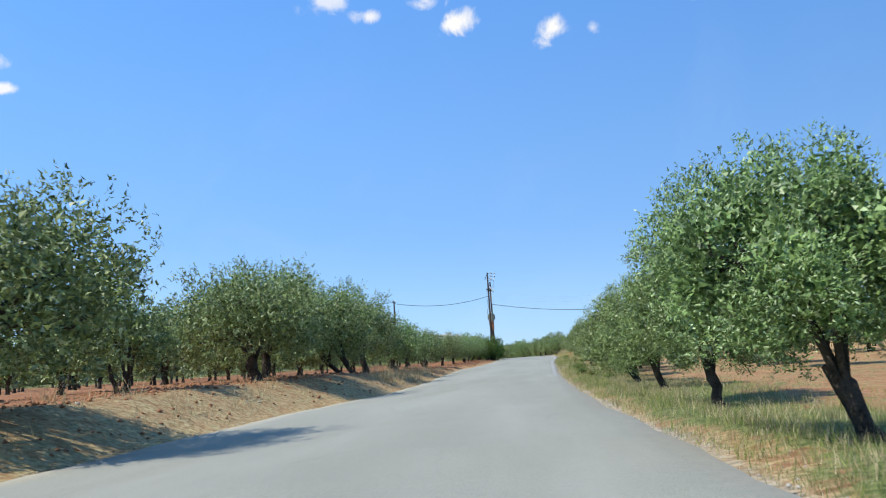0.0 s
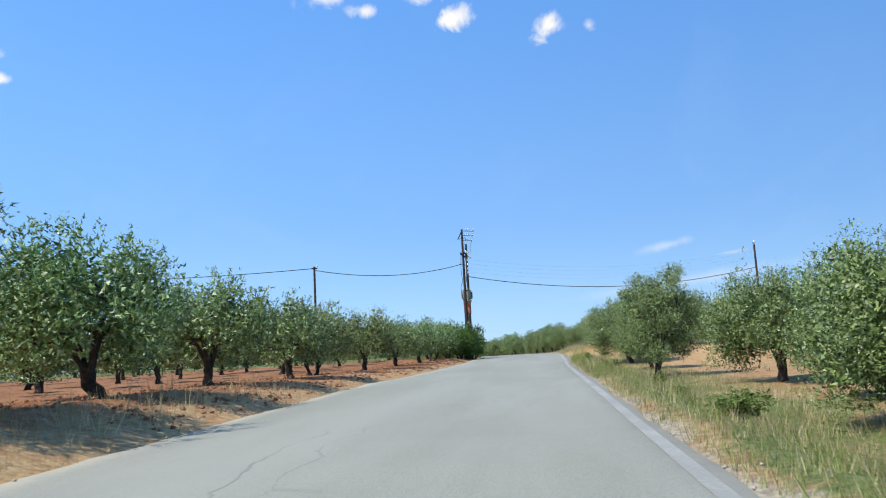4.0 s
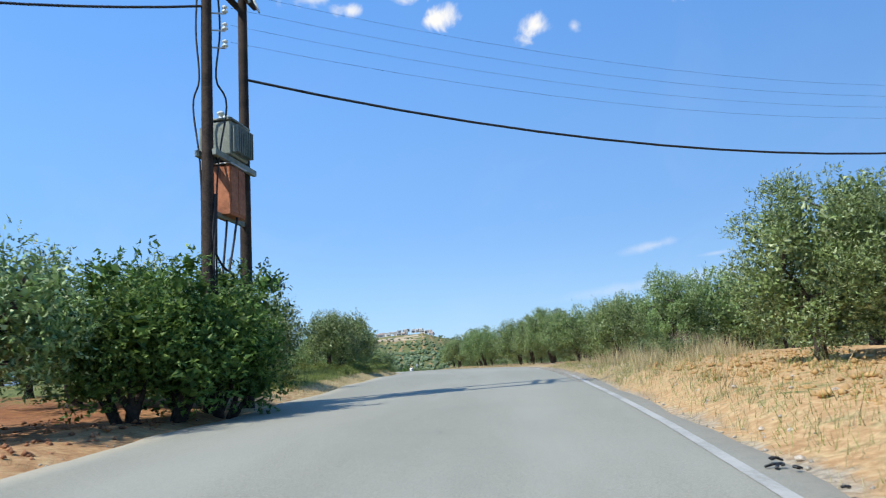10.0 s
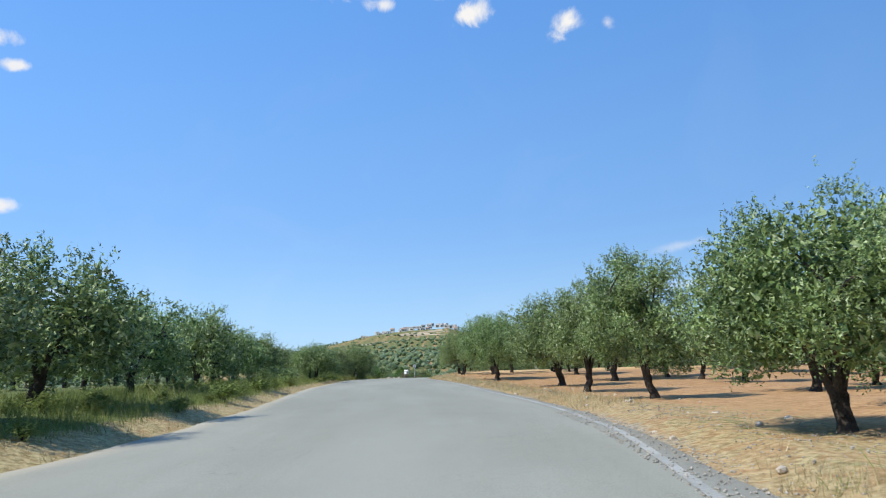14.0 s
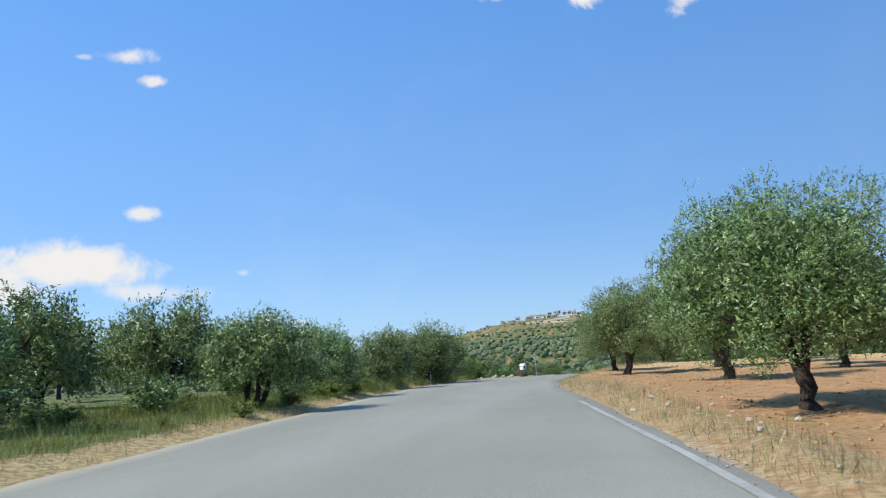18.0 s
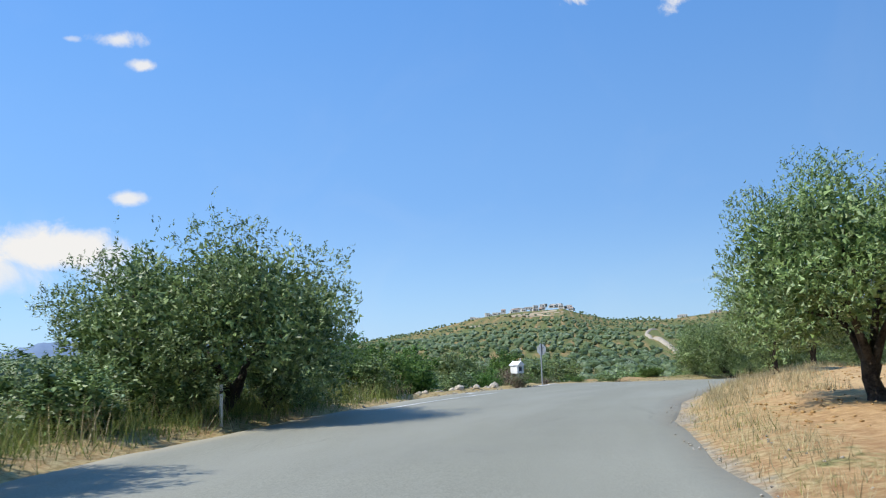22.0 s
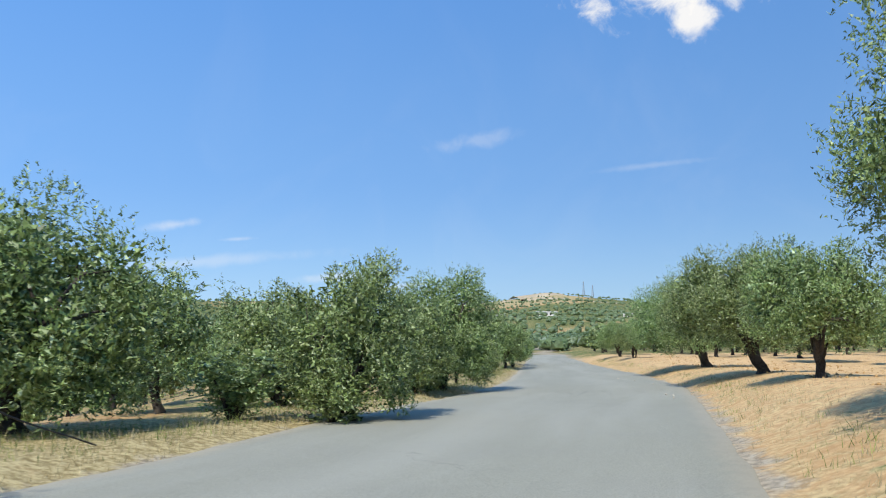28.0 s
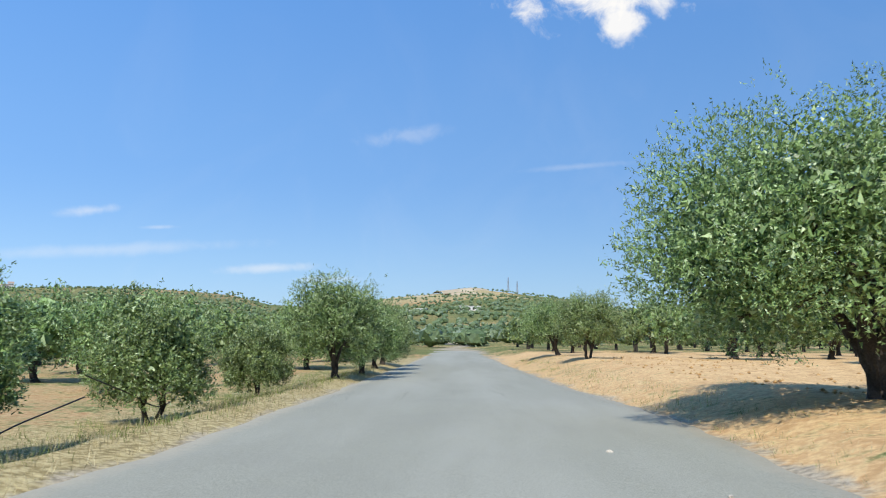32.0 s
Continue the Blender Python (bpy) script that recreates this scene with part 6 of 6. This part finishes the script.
def pebbles():
    """Gravel spilled over the widened shoulder, and clods on the tilled soil."""
    rng = np.random.default_rng(52)
    base = np.array([(1, 0, 0), (-1, 0, 0), (0, 1, 0), (0, -1, 0), (0, 0, 0.8), (0, 0, -0.6)], float)
    tri = np.array([(0, 2, 4), (2, 1, 4), (1, 3, 4), (3, 0, 4), (2, 0, 5), (1, 2, 5), (3, 1, 5), (0, 3, 5)])
    for name, mat, areas, label in (
            ("gravel", GRAVEL, [(120, 150, -0.7, 2.4, 1, 5200, 0.012), (150, 225, -0.3, 0.8, 1, 700, 0.014), (0, 120, -0.1, 0.7, 1, 500, 0.017), (0, 120, -0.1, 0.7, -1, 500, 0.018), (225, 250, -0.2, 2.5, -1, 300, 0.03)], "loose pale gravel along the road edge"),
            ("soil_clods", plain("soil_clods", (0.29, 0.168, 0.066), (0.5, 0.325, 0.14), 3.0, 0.95, 0.6), [(101, 120, 1.2, 5.5, 1, 1500, 0.045), (165, 226, 1.2, 9.0, 1, 3200, 0.024), (226, 262, 3.0, 8.0, 1, 900, 0.024), (262, 318, 2.5, 9.0, 1, 900, 0.04)], "clods of tan tilled soil"),
            ("red_clods", plain("red_clods", (0.165, 0.07, 0.035), (0.36, 0.175, 0.085), 3.0, 0.95, 0.6), [(50, 112, 0.4, 7.0, -1, 4000, 0.036), (4, 50, 2.5, 9.0, -1, 1500, 0.05), (-2, 44, 0.3, 3.4, -1, 500, 0.04)], "clods of red tilled soil")):
        bits = []
        for s0, s1, d0, d1, side, n, size in areas:
            s, d = rng.uniform(s0, s1, n), d0 + (d1 - d0) * rng.uniform(0, 1, n) ** 1.4
            u = side * (np.interp(s, *(LEFT_EDGE if side < 0 else RIGHT_EDGE)) + d)
            for k in range(n):
                p = on_road(s[k], u[k])
                bits.append((p[0], p[1], size * rng.uniform(0.5, 1.9)))
        bits = np.array(bits)
        z = land(bits[:, 0], bits[:, 1])
        s, u, zr = road_frame(bits[:, 0], bits[:, 1])
        inside = (u > -np.interp(s, *LEFT_EDGE)) & (u < np.interp(s, *RIGHT_EDGE))
        z = np.where(inside, zr + 0.005, z)
        v = base[None] * rng.uniform(0.6, 1.3, (len(bits), 6, 3)) * bits[:, 2][:, None, None] + np.stack([bits[:, 0], bits[:, 1], z], -1)[:, None]
        f = tri[None] + 6 * np.arange(len(bits))[:, None, None]
        tagged(new(name, mesh_of(name, v.reshape(-1, 3), f.reshape(-1, 3), mat)), label, "gravel", kind="stuff")


pebbles()


# ---------------------------------------------------------------- things at the roadside
def shrine():
    """A small white sheet-metal wayside shrine on a post."""
    p = (10.0, 239.2)
    ob = new("wayside_shrine")
    ob.matrix_world = pose(p[0], p[1], land_at(*p), rz=-38)
    z0 = 3.62 - ob.location.z
    bm = bmesh.new()
    for x in (-0.16, 0.16):
        for y in (-0.13, 0.13):
            box(bm, (0.04, 0.04, z0 + 0.2), (x, y, z0 / 2 - 0.1))
    part("stand", bm, STEEL, ob, "thin steel legs")
    bm = bmesh.new()
    w, d, h, t = 0.4, 0.36, 0.33, 0.022
    box(bm, (w, d, t), (0, 0, z0 + t / 2), bevel=0.005)
    box(bm, (t, d, h), (-w / 2 + t / 2, 0, z0 + h / 2))
    box(bm, (w, t, h), (0, d / 2 - t / 2, z0 + h / 2))
    box(bm, (w, t, h), (0, -d / 2 + t / 2, z0 + h / 2))
    box(bm, (t, 0.1, h), (w / 2 - t / 2, -0.15, z0 + h / 2))
    box(bm, (t, 0.1, h), (w / 2 - t / 2, 0.15, z0 + h / 2))
    box(bm, (t, 0.2, 0.08), (w / 2 - t / 2, 0, z0 + 0.05))
    box(bm, (t, 0.2, 0.05), (w / 2 - t / 2, 0, z0 + h - 0.03))
    part("body", bm, WHITE, ob, "white painted sheet-metal box")
    # no door here: a near-black sheet painted as the shade inside the box
    bm = bmesh.new()
    box(bm, (0.02, 0.2, 0.24), (w / 2 - 0.08, 0, z0 + 0.2))
    part("door", bm, DARK, ob, "dark sheet painted as the shade inside the little opening")
    bm = bmesh.new()
    o = 0.05
    v = [bm.verts.new(c) for c in ((-w / 2 - o, -d / 2 - o, z0 + h), (w / 2 + o, -d / 2 - o, z0 + h), (w / 2 + o, d / 2 + o, z0 + h), (-w / 2 - o, d / 2 + o, z0 + h), (-w / 2 - o, 0, z0 + h + 0.18), (w / 2 + o, 0, z0 + h + 0.18))]
    for f in ((0, 1, 5, 4), (2, 3, 4, 5), (1, 2, 5), (3, 0, 4), (3, 2, 1, 0)):
        bm.faces.new([v[i] for i in f])
    part("roof", bm, WHITE, ob, "white pitched roof")
    bm = bmesh.new()
    box(bm, (0.02, 0.02, 0.14), (w / 2, 0, z0 + h + 0.22))
    box(bm, (0.02, 0.09, 0.02), (w / 2, 0, z0 + h + 0.24))
    part("cross", bm, WHITE, ob)
    tagged(ob, "small white wayside shrine on thin legs", "shrine")


shrine()


def stop_sign():
    """The back of an octagonal sign on a steel post."""
    p = (10.97, 241.67)
    ob = new("road_sign")
    z = land_at(*p)
    ob.matrix_world = pose(p[0], p[1], z, rz=-32)
    top = 4.85 - z
    tube_part("post", [(0, 0, -0.2), (0, 0, top)], [0.032, 0.032], STEEL, ob, "galvanised post", 8)
    bm = bmesh.new()
    ring = [(0.25 * math.cos(radians(22.5 + 45 * k)), 0.25 * math.sin(radians(22.5 + 45 * k))) for k in range(8)]
    a = [bm.verts.new((x, 0.045, top - 0.27 + y)) for x, y in ring]
    b = [bm.verts.new((x, 0.06, top - 0.27 + y)) for x, y in ring]
    bm.faces.new(a)
    bm.faces.new(b[::-1])
    for k in range(8):
        bm.faces.new((a[k], b[k], b[(k + 1) % 8], a[(k + 1) % 8]))
    bmesh.ops.recalc_face_normals(bm, faces=bm.faces)
    part("plate", bm, STEEL, ob, "bare grey back of the octagonal plate")
    bm = bmesh.new()
    for y in (-0.12, 0.12):
        box(bm, (0.3, 0.02, 0.03), (0, 0.036, top - 0.27 + y))
    part("clamp", bm, STEEL, ob)
    tagged(ob, "octagonal road sign seen from its grey back", "road sign")


stop_sign()


def marker_post(s, u, high, label):
    ob = new("marker_post")
    p = spot(s, u)
    ob.matrix_world = pose(p.x, p.y, p.z, rz=20)
    bm = bmesh.new()
    box(bm, (0.055, 0.04, high + 0.2), (0, 0, high / 2 - 0.1), bevel=0.008)
    part("post", bm, WHITE if high < 0.9 else STEEL, ob)
    bm = bmesh.new()
    box(bm, (0.059, 0.044, 0.06), (0, 0, high - 0.14))
    part("band", bm, DARK, ob)
    tagged(ob, label, "post", "roadside posts")


marker_post(219.5, -6.35, 0.75, "slim pale marker post in the verge")
marker_post(238.6, -10.4, 0.4, "short white concrete post among weeds")
marker_post(212.5, -10.8, 0.6, "short white concrete post among weeds")
marker_post(204.0, -9.8, 0.5, "short white concrete post among weeds")


def hose(points, label):
    ob = new("irrigation_hose", smooth(mesh_of("irrigation_hose", *tube(spline(points, 8), [0.011] * (8 * (len(points) - 1) + 1), 6), HOSE)))
    return tagged(ob, label, "hose", "black irrigation hoses")


def hung(s0, u0, h0, s1, u1, h1, drop):
    a, b = spot(s0, u0) + Vector((0, 0, h0)), spot(s1, u1) + Vector((0, 0, h1))
    m = (a + b) / 2 - Vector((0, 0, drop))
    return [tuple(a), tuple(a * 0.5 + m * 0.5), tuple(m), tuple(b * 0.5 + m * 0.5), tuple(b)]


hose(hung(286.3, -6.5, 0.7, 291.0, -5.6, 0.6, 0.55), "black irrigation hose sagging between two olive trees")
hose(hung(291.0, -5.6, 0.9, 298.0, -6.0, 0.8, 0.6), "black irrigation hose sagging between two olive trees")
hose([tuple(spot(257.3, -7.2) + Vector((0, 0, 1.5))), tuple(spot(257.9, -6.5) + Vector((0, 0, 0.55))), tuple(spot(258.8, -5.7) + Vector((0, 0, 0.05)))], "black hose hanging down to the ground")


def litter():
    ob = new("tin_can")
    p = spot(95.0, 2.25)
    v, f = tube([(-0.05, 0, 0), (-0.05, 0, 0), (0.05, 0, 0), (0.05, 0, 0)], [0.005, 0.033, 0.033, 0.005], 10)
    child("body", mesh_of("body", v, f, STEEL), ob)
    ob.matrix_world = pose(p.x, p.y, p.z + 0.05, rz=30)
    tagged(ob, "crushed tin can lying on the gravel", "can")


litter()


def rubber_scrap(s, u, size, seed):
    """A torn flap of black rubber lying on the road."""
    rng = np.random.default_rng(seed)
    bm = bmesh.new()
    for _ in range(4):
        box(bm, (size * rng.uniform(0.5, 1.1), size * rng.uniform(0.2, 0.4), 0.02), (rng.uniform(-0.5, 0.5) * size, rng.uniform(-0.4, 0.4) * size, 0.015 + 0.02 * rng.uniform()), (rng.uniform(-14, 14), rng.uniform(-14, 14), rng.uniform(0, 180)), bevel=0.006)
    me = bpy.data.meshes.new("rubber_scrap")
    bm.to_mesh(me)
    bm.free()
    me.materials.append(HOSE)
    ob = new("rubber_scrap", me)
    p = on_road(s, u)
    ob.location = (p[0], p[1], max(p[2] + 0.0, land_at(p[0], p[1])) + 0.005)
    tagged(ob, "torn black rubber scrap lying on the road edge", "litter", "rubber scraps")


for n, (s, u, size) in enumerate(((104.2, 2.0, 0.1), (104.5, 2.1, 0.08), (104.0, 2.1, 0.07), (103.1, 2.14, 0.06), (99.8, 2.0, 0.07))):
    rubber_scrap(s, u, size, 400 + n)
for n, (s, u, size) in enumerate(((274.4, 1.9, 0.09), (273.8, 2.05, 0.08), (272.4, 1.95, 0.06), (282.3, 2.25, 0.09), (288.7, 1.4, 0.1), (286.0, 1.9, 0.06))):
    ob = new("stone", STONES[n % 5])
    p = on_road(s, u)
    ob.matrix_world = Matrix.LocRotScale(Vector((p[0], p[1], p[2] + 0.02)), Euler((0.1, 0.05, n * 1.3)), (size, size * 0.8, size))
    tagged(ob, "pale stone lying on the asphalt", "stone", "verge stones")
